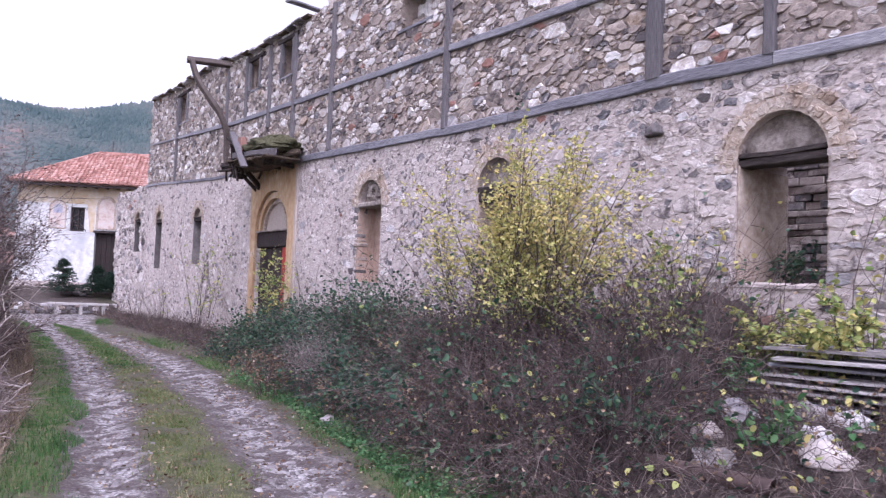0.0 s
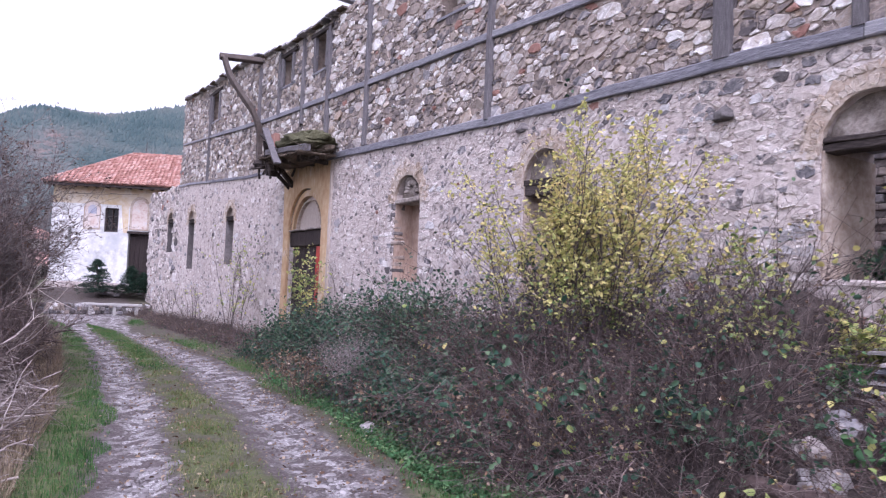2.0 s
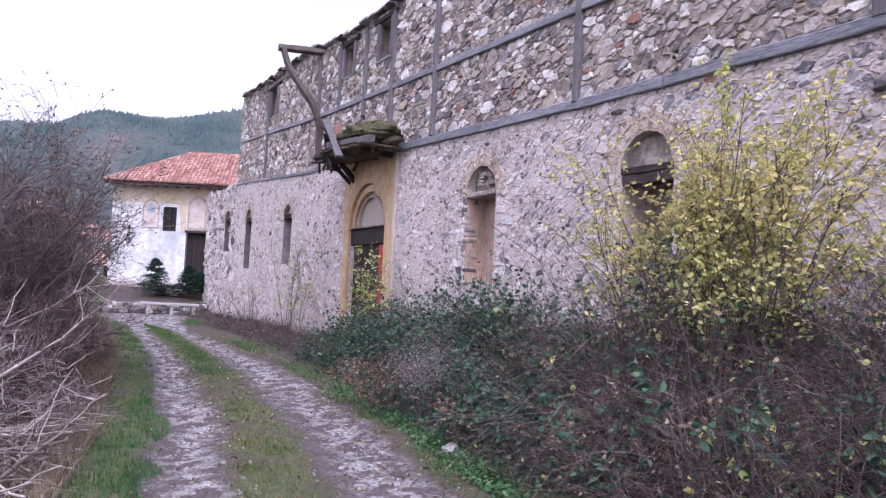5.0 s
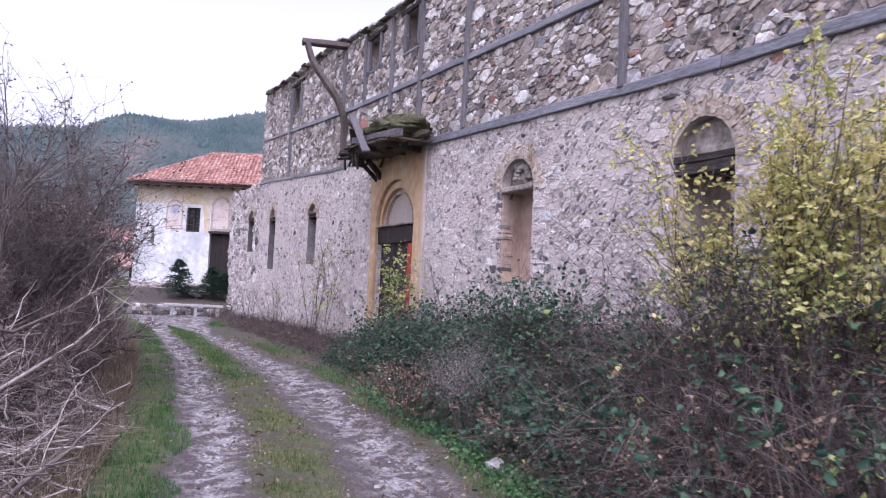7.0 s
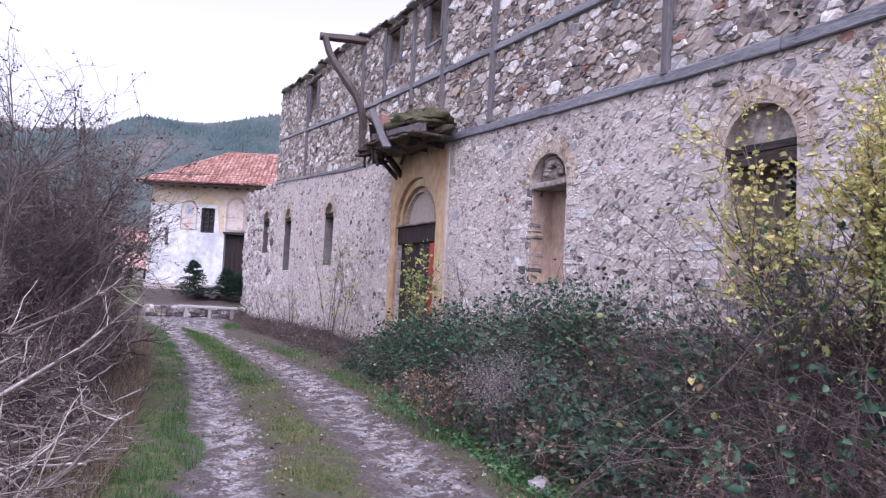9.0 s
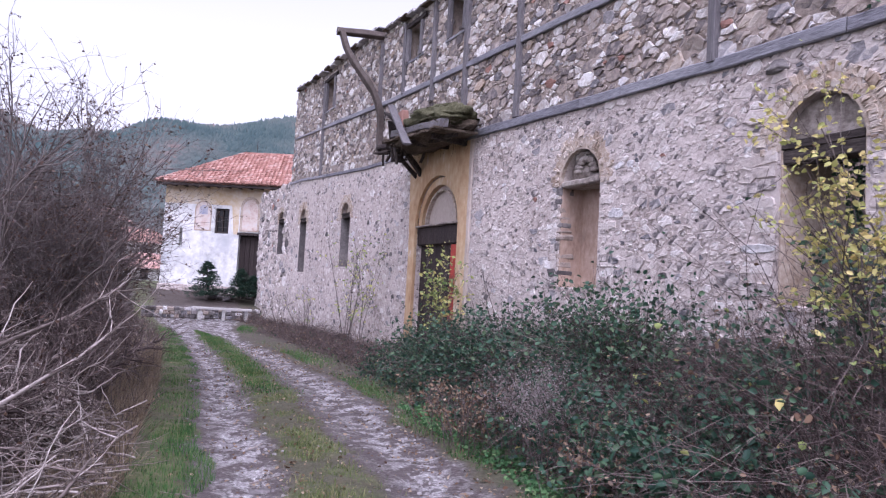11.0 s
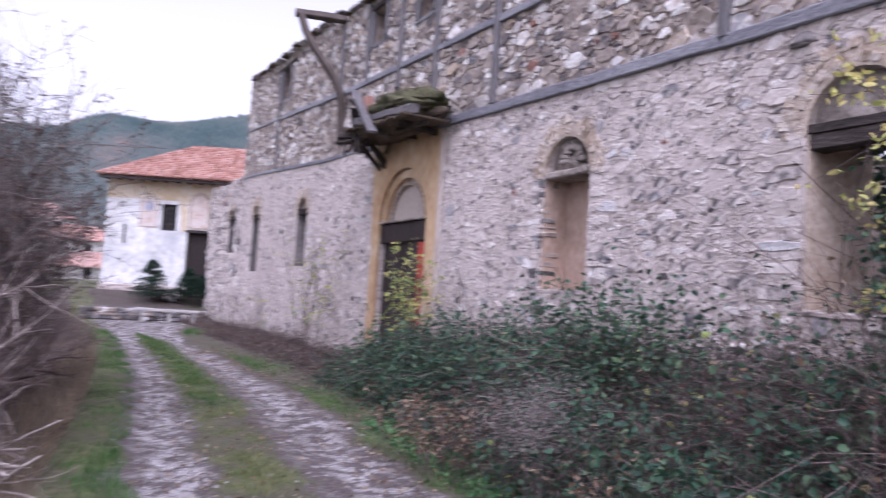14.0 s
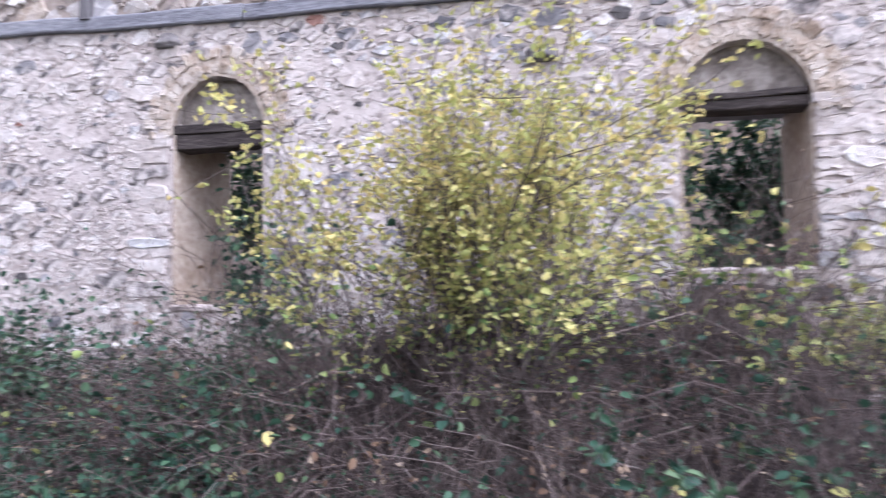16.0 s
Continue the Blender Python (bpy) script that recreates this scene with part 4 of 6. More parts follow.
part("tympanum", sheet(arch(14.87, 17.03, 3.08, 3.1, 4.16, 20), [], 0.17, 0.4), PLASTER_PALE, portal)
part("lintel", box(0.06, 0.5, 14.82, 17.08, 2.69, 3.09, 0.02, 0.012, 8, 3), DOOR_WOOD, portal)
part("ledge", box(-0.01, 0.2, 14.86, 17.04, 3.09, 3.13, 0.012, 0.02, 8, 3), PLASTER_GREY, portal)
for i in range(6):
    a = 15.42 + i * 0.27
    part("door_plank", box(0.16, 0.21, a, a + 0.265, 0.35, 2.69, 0.006, 0.004, 2, i), DOOR_WOOD, portal)
part("door_frame", box(0.1, 0.26, 15.28, 15.42, 0.35, 2.69, 0.012, 0.006, 4, 2), WOOD_DARK, portal)
part("door_jamb", box(0.06, 0.38, 14.86, 15.02, 0.35, 2.69, 0.02, 0.012, 5, 7), PLASTER_PINK, portal)
part("red_board", box(0.04, 0.1, 15.04, 15.26, 1.0, 2.66, 0.006, 0.004, 2, 2), RED_PAINT, portal, "flaking red painted board")
part("door_backing", sheet([(14.8, 0.2), (17.1, 0.2), (17.1, 2.75), (14.8, 2.75)], [], 0.4, 0.46), DOOR_WOOD, portal)
part("door_step", box(-0.25, 0.5, 14.9, 17.0, 0.2, 0.42, 0.03, 0.03, 4, 2), STONE_GREY, portal)

# canopy over the portal
canopy = thing("canopy", (0, 15.4, 4.7), "collapsed mossy canopy with rotten boards over the portal", "canopy")
part("moss_cap", mound(-0.45, 15.1, 5.06, 0.58, 1.2, 0.3, 1, 40, 24, 0.26), MOSS, canopy, "thick cushion of grey-green moss")
part("moss_lump", mound(-0.5, 14.35, 4.98, 0.42, 0.42, 0.3, 14, 20, 14, 0.4), MOSS, canopy)
part("thatch", mound(-0.35, 15.6, 4.82, 0.5, 1.5, 0.4, 8, 26, 14, 0.4), THATCH, canopy)
part("old_tile", box(-1.0, -0.85, 15.75, 16.1, 5.05, 5.4, 0.02, 0.03, 2, 3), BRICK_RED, canopy, "slipped reddish tile")
for i, (p, q, w, d) in enumerate([((-0.85, 14.0, 4.82), (-0.9, 16.4, 5.0), 0.16, 0.14), ((-0.55, 14.1, 4.66), (-0.5, 17.0, 4.84), 0.1, 0.1), ((-1.05, 16.3, 5.58), (-1.15, 15.05, 4.55), 0.16, 0.05), ((-0.95, 16.65, 5.5), (-0.95, 15.6, 4.95), 0.26, 0.04),
                                  ((0.1, 16.95, 4.98), (-0.95, 17.35, 4.86), 0.12, 0.12), ((0.1, 16.7, 4.82), (-1.0, 17.1, 4.72), 0.1, 0.12), ((0.1, 17.2, 5.12), (-0.75, 17.55, 5.05), 0.08, 0.1), ((0.0, 16.9, 4.3), (-0.75, 16.6, 4.95), 0.1, 0.12),
                                  ((0.1, 15.5, 4.7), (-0.95, 15.6, 4.72), 0.1, 0.1), ((0.1, 14.7, 4.64), (-0.8, 14.6, 4.68), 0.1, 0.1), ((0.0, 17.1, 4.25), (-0.5, 17.3, 4.8), 0.08, 0.1), ((-0.8, 16.75, 5.35), (-0.75, 16.5, 4.45), 0.3, 0.05)]):
    part("board" if d < 0.06 else "rafter", timber(along(p, q, 5), w, d, 0.025, i, (0, 0, 1)), WOOD_POST if i in (2, 0) else WOOD_DARK, canopy)
for i in range(26):
    a = Vector((rs.uniform(-0.95, -0.1), rs.uniform(16.2, 17.2), rs.uniform(4.55, 5.2)))
    b = a + Vector((rs.uniform(-0.35, 0.1), rs.uniform(-0.3, 0.55), rs.uniform(-0.35, 0.1)))
    part("broken_lath", timber([a, (a + b) / 2, b], rs.uniform(0.03, 0.12), rs.uniform(0.02, 0.05), 0.02, i, (0, 0, 1)), WOOD_DARK, canopy)
for i in range(12):
    y = 14.0 + i * 0.24
    part("shingle", box(-0.95 - rs.uniform(0, 0.12), -0.15, y, y + 0.22, 4.7 + 0.015 * i, 4.74 + 0.015 * i, 0.006, 0.05, 2, i), THATCH, canopy)
r = np.random.default_rng(77)
n = 500
base = np.column_stack([r.uniform(-0.95, -0.2, n), r.uniform(13.85, 16.9, n), r.uniform(4.66, 4.95, n)])
lines = grow(base, np.column_stack([r.normal(-0.5, 0.5, n), r.normal(-0.2, 0.7, n), r.normal(-0.2, 0.3, n)]), r.uniform(0.12, 0.4, n), 5, 0.2, -0.12, r)
part("straw", mesh_of("straw", *tubes(lines, taper(n, 5, 0.005, 0.002, r))), THATCH, canopy, "loose straw and twigs")

# bent brace
brace = thing("roof_brace", (0, 19.7, 5.6), "bent weathered timber brace leaning out from the wall", "timber")
curve = [(-0.02, 19.7, 5.2), (-0.05, 19.66, 5.7), (-0.14, 19.5, 6.2), (-0.3, 19.45, 6.6), (-0.58, 19.55, 7.05), (-0.85, 19.75, 7.5), (-1.02, 19.95, 7.95), (-1.12, 20.08, 8.36)]
fine = []
for a, b, c, d in zip([curve[0]] + curve[:-2], curve[:-1], curve[1:], curve[2:] + [curve[-1]]):
    a, b, c, d = (np.array(q) for q in (a, b, c, d))
    for t in (0.0, 0.34, 0.67):
        fine.append(tuple(0.5 * (2 * b + (c - a) * t + (2 * a - 5 * b + 4 * c - d) * t * t + (3 * b - a - 3 * c + d) * t ** 3)))
fine.append(curve[-1])
part("curved_strut", timber(fine, 0.17, 0.15, 0.02, 3), BARK, brace)
part("tie_beam", timber(along((-1.25, 20.12, 8.36), (0.3, 19.92, 8.44), 6), 0.17, 0.16, 0.02, 5), BARK, brace)

for bx, by, bz, ry, rz in ((-0.03, 3.84, 3.82, 0.13, 0.12), (0.0, 7.42, 4.26, 0.16, 0.1)):
    part("boulder", mound(bx, by, bz, 0.07, ry, rz, by * 3, 18, 12, 0.35), STONE_DARK_AND_SHADE, wall_low, "dark rounded stone jutting from the wall")

# stack of thin stones seen through the near window
pier = thing("stone_pier", (3.3, 3.9, 0.8), "pier of thin stacked grey stones inside the ruin", "masonry")
z = 0.8
while z < 4.3:
    h = rs.uniform(0.06, 0.12)
    y = 2.95 + rs.uniform(-0.03, 0.03)
    while y < 4.7:
        w = rs.uniform(0.2, 0.45)
        part("slab", box(3.0 + rs.uniform(-0.04, 0.04), 3.6, y, y + w, z, z + h, 0.012, 0.012, 0, z * 9 + y), STONE_LOW if rs.uniform() < 0.6 else STONE_GREY, pier)
        y += w + 0.012
    z += h + 0.012

# ---- the far house ----
HX, HY, HA = -3.85, 38.5, radians(28)
house = thing("house", (HX, HY, 1.1), "whitewashed two-storey house with an ochre band and a tiled hipped roof", "house")
HM = Matrix.Translation((HX, HY, 0)) @ Matrix.Rotation(-HA, 4, "Z")


def hpart(name, bm, mat, label="", parent=None):
    bmesh.ops.transform(bm, matrix=HM, verts=bm.verts)
    return part(name, bm, mat, parent or house, label)


def holed(outer, holes, y0, y1):
    """A wall in the house's own plane: u along it, z up."""
    bm = sheet(outer, holes, y0, y1)
    for v in bm.verts:
        v.co = Vector((v.co.y, v.co.x, v.co.z))
    bmesh.ops.recalc_face_normals(bm, faces=bm.faces)
    return bm


def rect(a, b, c, d):
    return [(a, c), (b, c), (b, d), (a, d)]


HOLES = [rect(2.48, 3.14, 3.83, 5.02), rect(3.66, 4.66, 1.4, 3.8), rect(0.8, 0.95, 3.15, 4.02)]
hpart("front_wall", holed(rect(0, 11, 0.6, 5.18), HOLES, 0, 0.5), HOUSE_WHITE)
hpart("ochre_band", holed(rect(0.01, 11, 5.183, 6.05), [], -0.006, 0.5), HOUSE_OCHRE, "faded ochre painted band under the eaves")
hpart("ochre_patch", holed([(3.4, 3.82), (4.9, 3.82), (5.0, 5.18), (3.25, 5.18)], [arch(3.62, 4.64, 3.85, 5.1, 5.17)], -0.005, 0.0), HOUSE_OCHRE)
hpart("side_wall", box(0, 0.5, 0.5, 8, 0.6, 6.05, 0.02), HOUSE_WHITE)
hpart("rear_wall", box(0.5, 11, 7.5, 8, 0.6, 6.05, 0.02), HOUSE_WHITE)
hpart("end_wall", box(10.5, 11, 0.5, 7.5, 0.6, 6.05, 0.02), HOUSE_WHITE)
hpart("plinth", box(-0.08, 11, -0.1, 0.4, 0.5, 1.35, 0.05, 0.04, 12, 3), MORTAR_LOW)
win = hpart("window", holed(rect(2.48, 3.14, 3.83, 5.02), [rect(2.56, 2.8, 3.92, 4.94), rect(2.84, 3.06, 3.92, 4.94)], 0.1, 0.18), WOOD_DARK)
hpart("pane", box(2.5, 3.12, 0.19, 0.2, 3.85, 5.0, 0), GLASS_DARK, "", win)
for i in range(3):
    zz = 4.12 + i * 0.24
    hpart("bar", box(2.54, 3.08, 0.12, 0.14, zz, zz + 0.025, 0), WOOD_DARK, "", win)
hpart("slit_back", box(0.78, 0.97, 0.3, 0.34, 3.1, 4.05, 0), GLASS_DARK)
hdoor = hpart("door", box(3.66, 4.66, 0.25, 0.32, 1.4, 3.8, 0.01), DOOR_WOOD)
for i in range(4):
    hpart("plank", box(3.72 + i * 0.23, 3.94 + i * 0.23, 0.22, 0.25, 1.42, 3.74, 0.008), DOOR_WOOD, "", hdoor)
hpart("door_head", box(3.58, 4.72, -0.02, 0.3, 3.8, 3.92, 0.01), WOOD_DARK)
f1 = hpart("fresco", holed(arch(1.54, 2.25, 3.97, 4.95, 5.3), [], -0.012, -0.001), FRESCO, "faded fresco of a saint in an arched panel")
hpart("halo", holed(arch(1.7, 2.1, 4.7, 4.95, 5.14), [], -0.018, -0.012), FRESCO_BLUE, "", f1)
hpart("panel_border", holed(arch(1.49, 2.3, 3.92, 4.96, 5.36), [arch(1.55, 2.24, 3.98, 4.95, 5.29)], -0.016, -0.001), PLASTER_TAN, "", f1)
f2 = hpart("fresco", holed(arch(3.78, 4.52, 4.02, 5.05, 5.5), [], -0.014, -0.007), FRESCO, "faded fresco in an arched panel over the door")
hpart("panel_border", holed(arch(3.68, 4.62, 3.97, 5.08, 5.64), [arch(3.79, 4.51, 4.03, 5.05, 5.49)], -0.03, -0.007), PLASTER_TAN, "", f2)

EAVE, RIDGE = 6.1, 8.35


def roof_planes():
    bm = bmesh.new()
    a, b = bm.verts.new((-0.25, -0.7, EAVE)), bm.verts.new((11.6, -0.7, EAVE))
    c, d = bm.verts.new((11.6, 8.7, EAVE)), bm.verts.new((-0.25, 8.7, EAVE))
    e, f = bm.verts.new((2.3, 4, RIDGE)), bm.verts.new((9, 4, RIDGE))
    for q in ((a, b, f, e), (b, c, f), (c, d, e, f), (d, a, e), (d, c, b, a)):
        bm.faces.new(q)
    bmesh.ops.recalc_face_normals(bm, faces=bm.faces)
    return bm


roof = hpart("roof", roof_planes(), TILE)
hpart("eave_board", box(-0.2, 11.5, -0.66, -0.6, EAVE - 0.14, EAVE - 0.02, 0.01), WOOD_DARK, "", roof)
for i in range(22):
    u = -0.05 + i * 0.52
    hpart("rafter_end", box(u, u + 0.09, -0.6, 0.1, EAVE - 0.13, EAVE - 0.03, 0.008), WOOD_DARK, "", roof)


def tile_rows(p0, p1, top0, top1, name):
    """Barrel tiles over one roof plane, from the eave edge p0-p1 up to top0-top1."""
    p0, p1, top0, top1 = (np.array(q, float) for q in (p0, p1, top0, top1))
    u = (p1 - p0) / np.linalg.norm(p1 - p0)
    full = top0 - p0
    vv = full - u * (full @ u)
    H = np.linalg.norm(vv)
    vdir = vv / H
    nrm = np.cross(u, vdir)
    s0, s1 = (top0 - p0) @ u, (top1 - p0) @ u
    width = np.linalg.norm(p1 - p0)
    V, F = [], []
    o = 0
    rows = int(H / 0.3)
    for j in range(rows):
        t = j / rows
        a, b = s0 * t, width + (s1 - width) * t
        k = a + 0.1
        while k < b - 0.1:
            base = p0 + u * (k + rs.normal(0, 0.012)) + vdir * (j * 0.3 - 0.04) + nrm * rs.uniform(0, 0.02)
            for end, r, lift in ((0, 0.1, 0.05), (0.4, 0.075, 0.015)):
                for q in range(5):
                    an = math.pi * q / 4
                    V.append(base + vdir * end - u * r * math.cos(an) + nrm * (r * 0.75 * math.sin(an) + lift))
            for q in range(4):
                F.append((o + q, o + q + 1, o + 6 + q, o + 5 + q))
            F.append((o, o + 1, o + 2, o + 3, o + 4))
            o += 10
            k += 0.2
    bm = bmesh.new()
    me = mesh_of("tmp", V, F)
    bm.from_mesh(me)
    bpy.data.meshes.remove(me)
    ob = hpart(name, bm, TILE, "weathered red clay barrel tiles", roof)
    ob["kind"] = "stuff"


tile_rows((-0.25, -0.7, EAVE), (11.6, -0.7, EAVE), (2.3, 4, RIDGE), (9, 4, RIDGE), "tiles")
tile_rows((-0.25, 8.7, EAVE), (-0.25, -0.7, EAVE), (2.3, 4, RIDGE), (2.3, 4, RIDGE), "tiles")
hip = [(-0.25, -0.7, EAVE), (2.3, 4, RIDGE), (9, 4, RIDGE)]
for a, b in zip(hip, hip[1:]):
    n = int(np.linalg.norm(np.array(b) - np.array(a)) / 0.35)
    for i in range(n):
        p = np.array(a) + (np.array(b) - np.array(a)) * (i / n)
        q = np.array(a) + (np.array(b) - np.array(a)) * ((i + 1.15) / n)
        hpart("ridge_tile", timber([tuple(p + [0, 0, 0.07]), tuple(q + [0, 0, 0.05])], 0.2, 0.12, 0.01, i, (0, 0, 1)), TILE, "", roof)
hpart("roof_cross", timber([(3.0, 4, RIDGE), (3.0, 4, RIDGE + 0.75)], 0.03, 0.03, 0), WOOD_DARK, "thin iron cross on the ridge", roof)
hpart("cross_arm", timber([(2.82, 4, RIDGE + 0.52), (3.18, 4, RIDGE + 0.52)], 0.03, 0.03, 0), WOOD_DARK, "", roof)

# low retaining wall, bench, rubble
low_wall = part("retaining_wall", sheet([(-4.8, -0.2), (-0.05, -0.2), (-0.05, 0.43), (-4.8, 0.44)], [], 33.2, 33.6), MORTAR_UP)
for v in low_wall.data.vertices:
    v.co = Vector((v.co.y, v.co.x, v.co.z))
tagged(low_wall, "low dry-stone retaining wall below the house", "wall", kind="structure")
n_low = 0
for j in range(3):
    x = -4.8
    while x < -0.1:
        w = rs.uniform(0.1, 0.28)
        zz = 0.02 + j * 0.145
        part("stone", box(x, min(x + w, -0.06), 33.1 + rs.uniform(-0.03, 0.03), 33.5, zz, zz + 0.155 + rs.uniform(-0.02, 0.02), 0.03, 0.03, 0, x * 7 + j), STONE_DARK_AND_SHADE if rs.uniform() < 0.5 else (STONE_GREY if rs.uniform() < 0.6 else MORTAR_UP), low_wall)
        x += w + 0.01
bench = thing("bench", (-1.9, 31.9, 0.1), "long rough plank bench on wooden posts", "bench")
part("seat", timber(along((-2.95, 32.2, 0.5), (-0.75, 31.7, 0.48), 6), 0.36, 0.09, 0.012, 1, (0, 0, 1)), BENCH_BOARD, bench)
for x in (-2.7, -1.8, -0.95):
    y = 31.95 - (x + 1.85) * 0.22
    part("leg", box(x - 0.06, x + 0.06, y - 0.1, y + 0.1, 0.02, 0.46, 0.012, 0.01, 2, x), BENCH_BOARD, bench)

rubble = thing("rubble_heap", (-0.4, 36.0, 0.8), "heap of dark rubble stones beside the house door", "rubble")
for i in range(42):
    x, y = rs.uniform(-1.9, 0.5), rs.uniform(35.2, 36.1)
    zz = 0.75 + rs.uniform(0, 0.75) * (1 - abs(x + 0.5) / 2.2)
    s = rs.uniform(0.12, 0.26)
    part("stone", mound(x, y, zz, s, s, s * 0.7, i, 8, 6, 0.4), STONE_DARK_AND_SHADE, rubble)


# ---- stones on the two wall storeys ----
lay_stones("stones", wall_low, low_shapes, lambda c: 5.0 < c[0] < 9.6 and c[1] > 2.0, (STONE_LOW, STONE_GREY, BRICK_RED, STONE_DARK_AND_SHADE), pick_low, "rubble stones set in lime mortar")
lay_stones("stones", wall_up, up_shapes, lambda c: 5.0 < c[0] < 9.5 and c[1] < 6.4, (STONE_UP, STONE_GREY, BRICK_RED, TUFA), pick_up, "rubble stones of many colours")


# ---- plants ----
def bramble(y0, y1, label, n_stem, n_leaf, mat_leaf, tall, n_lime=0, x0=None, seed=0, x_in=-0.35, core=0.55, upright=0):
    r = np.random.default_rng(100 + seed)
    b = thing("bramble_thicket", (-1.6, (y0 + y1) / 2, float(land(-1.6, (y0 + y1) / 2))), label, "shrub", "brambles along the wall")
    y = r.uniform(y0, y1, n_stem)
    edge = interp(y, RUT_D) + 0.75 if x0 is None else np.full(n_stem, x0)
    x = edge + (x_in - edge) * r.uniform(0, 1, n_stem) ** 0.85
    hill = tall * (0.45 + 0.55 * smooth((x - edge) / 1.0)) * (0.75 + 0.45 * wobble(x, y, 1.3))
    base = np.column_stack([x, y, land(x, y) - 0.03])
    way = np.column_stack([r.normal(-0.25, 0.55, n_stem), r.normal(0, 0.55, n_stem), r.uniform(0.7, 1.5, n_stem)])
    L = np.clip(hill, 0.25, None) * r.uniform(0.8, 1.9, n_stem)
    lines = grow(base, way, L * 0.85, 6, 0.34, -0.17, r)
    lines[:, :, 2] = np.maximum(lines[:, :, 2], land(lines[:, :, 0], lines[:, :, 1]) + 0.01)
    chunks = [tubes(lines, taper(n_stem, 6, 0.0036, 0.0015, r))]
    tw = side_shoots(lines, int(n_stem * 1.8), 0.25, 1.0, 0.24, 3, 0.4, -0.03, 1.6, r)
    chunks.append(tubes(tw, taper(len(tw), 3, 0.0024, 0.001, r)))
    part("tangle", mesh_of("tangle", *join(chunks)), STEM_DRY, b)
    if upright:
        yy = r.uniform(y0, y1, upright)
        ee = interp(yy, RUT_D) + 0.8
        xx = ee + (x_in - ee) * r.uniform(0, 0.8, upright)
        ln = grow(np.column_stack([xx, yy, land(xx, yy) - 0.02]), np.column_stack([r.normal(0, 0.2, upright), r.normal(0, 0.2, upright), np.ones(upright)]), tall * r.uniform(0.6, 1.15, upright), 6, 0.22, -0.03, r)
        sh = side_shoots(ln, upright * 3, 0.3, 1.0, 0.2, 3, 0.3, 0.0, 1.2, r)
        part("tangle", mesh_of("tangle", *join([tubes(ln, taper(upright, 6, 0.0028, 0.0013, r)), tubes(sh, taper(len(sh), 3, 0.0018, 0.0009, r))])), STEM_DRY, b)
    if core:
        # added filler sheet under the stems; its dark colour paints the inner shade
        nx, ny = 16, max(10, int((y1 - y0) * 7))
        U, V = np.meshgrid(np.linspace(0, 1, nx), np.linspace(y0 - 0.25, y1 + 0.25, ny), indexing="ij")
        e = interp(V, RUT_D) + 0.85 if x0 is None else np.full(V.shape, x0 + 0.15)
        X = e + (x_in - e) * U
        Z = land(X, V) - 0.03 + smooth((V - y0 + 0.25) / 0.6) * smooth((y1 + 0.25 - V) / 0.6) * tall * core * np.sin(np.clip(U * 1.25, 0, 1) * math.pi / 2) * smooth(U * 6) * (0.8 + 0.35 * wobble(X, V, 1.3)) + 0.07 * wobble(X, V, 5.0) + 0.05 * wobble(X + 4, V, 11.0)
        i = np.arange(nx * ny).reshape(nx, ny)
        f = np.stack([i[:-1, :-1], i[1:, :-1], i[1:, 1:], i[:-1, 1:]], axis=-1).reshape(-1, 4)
        part("litter", mesh_of("litter", np.stack([X, V, Z], -1).reshape(-1, 3), f, True), LITTER_SHADE, b, "matted dead stems and leaves, coloured dark for the shade inside the thicket")
    if n_leaf:
        at = np.concatenate([tips(lines, n_leaf // 2, 0.3, 1.0, r), tips(tw, n_leaf - n_leaf // 2, 0.2, 1.0, r)])
        part("foliage", mesh_of("foliage", *leaf_blades(at, r.uniform(0.03, 0.07, len(at)), 0.78, 1.5, r)), mat_leaf, b)
    if n_lime:
        at = tips(tw, n_lime, 0.2, 1.0, r)
        part("turning_foliage", mesh_of("turning_foliage", *leaf_blades(at, r.uniform(0.04, 0.08, len(at)), 0.7, 0.6, r)), LEAF_LIME, b)
    at = tips(tw, int(n_stem * 0.8), 0.2, 1.0, r)
    part("withered_foliage", mesh_of("withered_foliage", *leaf_blades(at, r.uniform(0.02, 0.05, len(at)), 0.6, 0.2, r)), LEAF_DEAD, b)
    return b


bramble(1.9, 5.3, "dense purple-brown dry bramble thicket before the wall", 5000, 4200, LEAF_DARK, 1.45, 200, seed=1, upright=600, core=0.62)
bramble(5.2, 7.6, "bramble thicket, half dry, with green leaves near the wall", 2700, 6500, LEAF_DARK, 1.0, 180, seed=2, upright=160)
bramble(7.6, 10.2, "dry bramble and weeds with dark green leaves on top", 2600, 7000, LEAF_DARK, 1.0, 130, seed=3, upright=160, core=0.7)
bramble(10.2, 13.0, "dark green bramble mound beside the track", 1900, 14000, LEAF_DARK, 1.05, 60, seed=4, core=0.75)
bramble(13.0, 15.6, "dark green bramble sprawling before the portal", 1200, 7500, LEAF_DARK, 0.85, 80, seed=5, core=0.7)
bramble(0.0, 1.9, "dry bramble and yellowing vines by the rubble", 1500, 420, LEAF_DARK, 0.5, 260, seed=6, core=0.12)
bramble(15.6, 20.0, "low reddish dry weeds at the foot of the wall", 1500, 160, LEAF_DARK, 0.5, 0, seed=7, x0=-1.6, core=0.3)
bramble(20.0, 27.0, "low reddish dry weeds at the foot of the wall", 2200, 120, LEAF_DARK, 0.6, 0, seed=8, x0=-1.5, core=0.35)
bramble(27.0, 33.5, "low reddish dry weeds at the foot of the wall", 1600, 60, LEAF_DARK, 0.6, 0, seed=9, x0=-1.1, core=0.35)


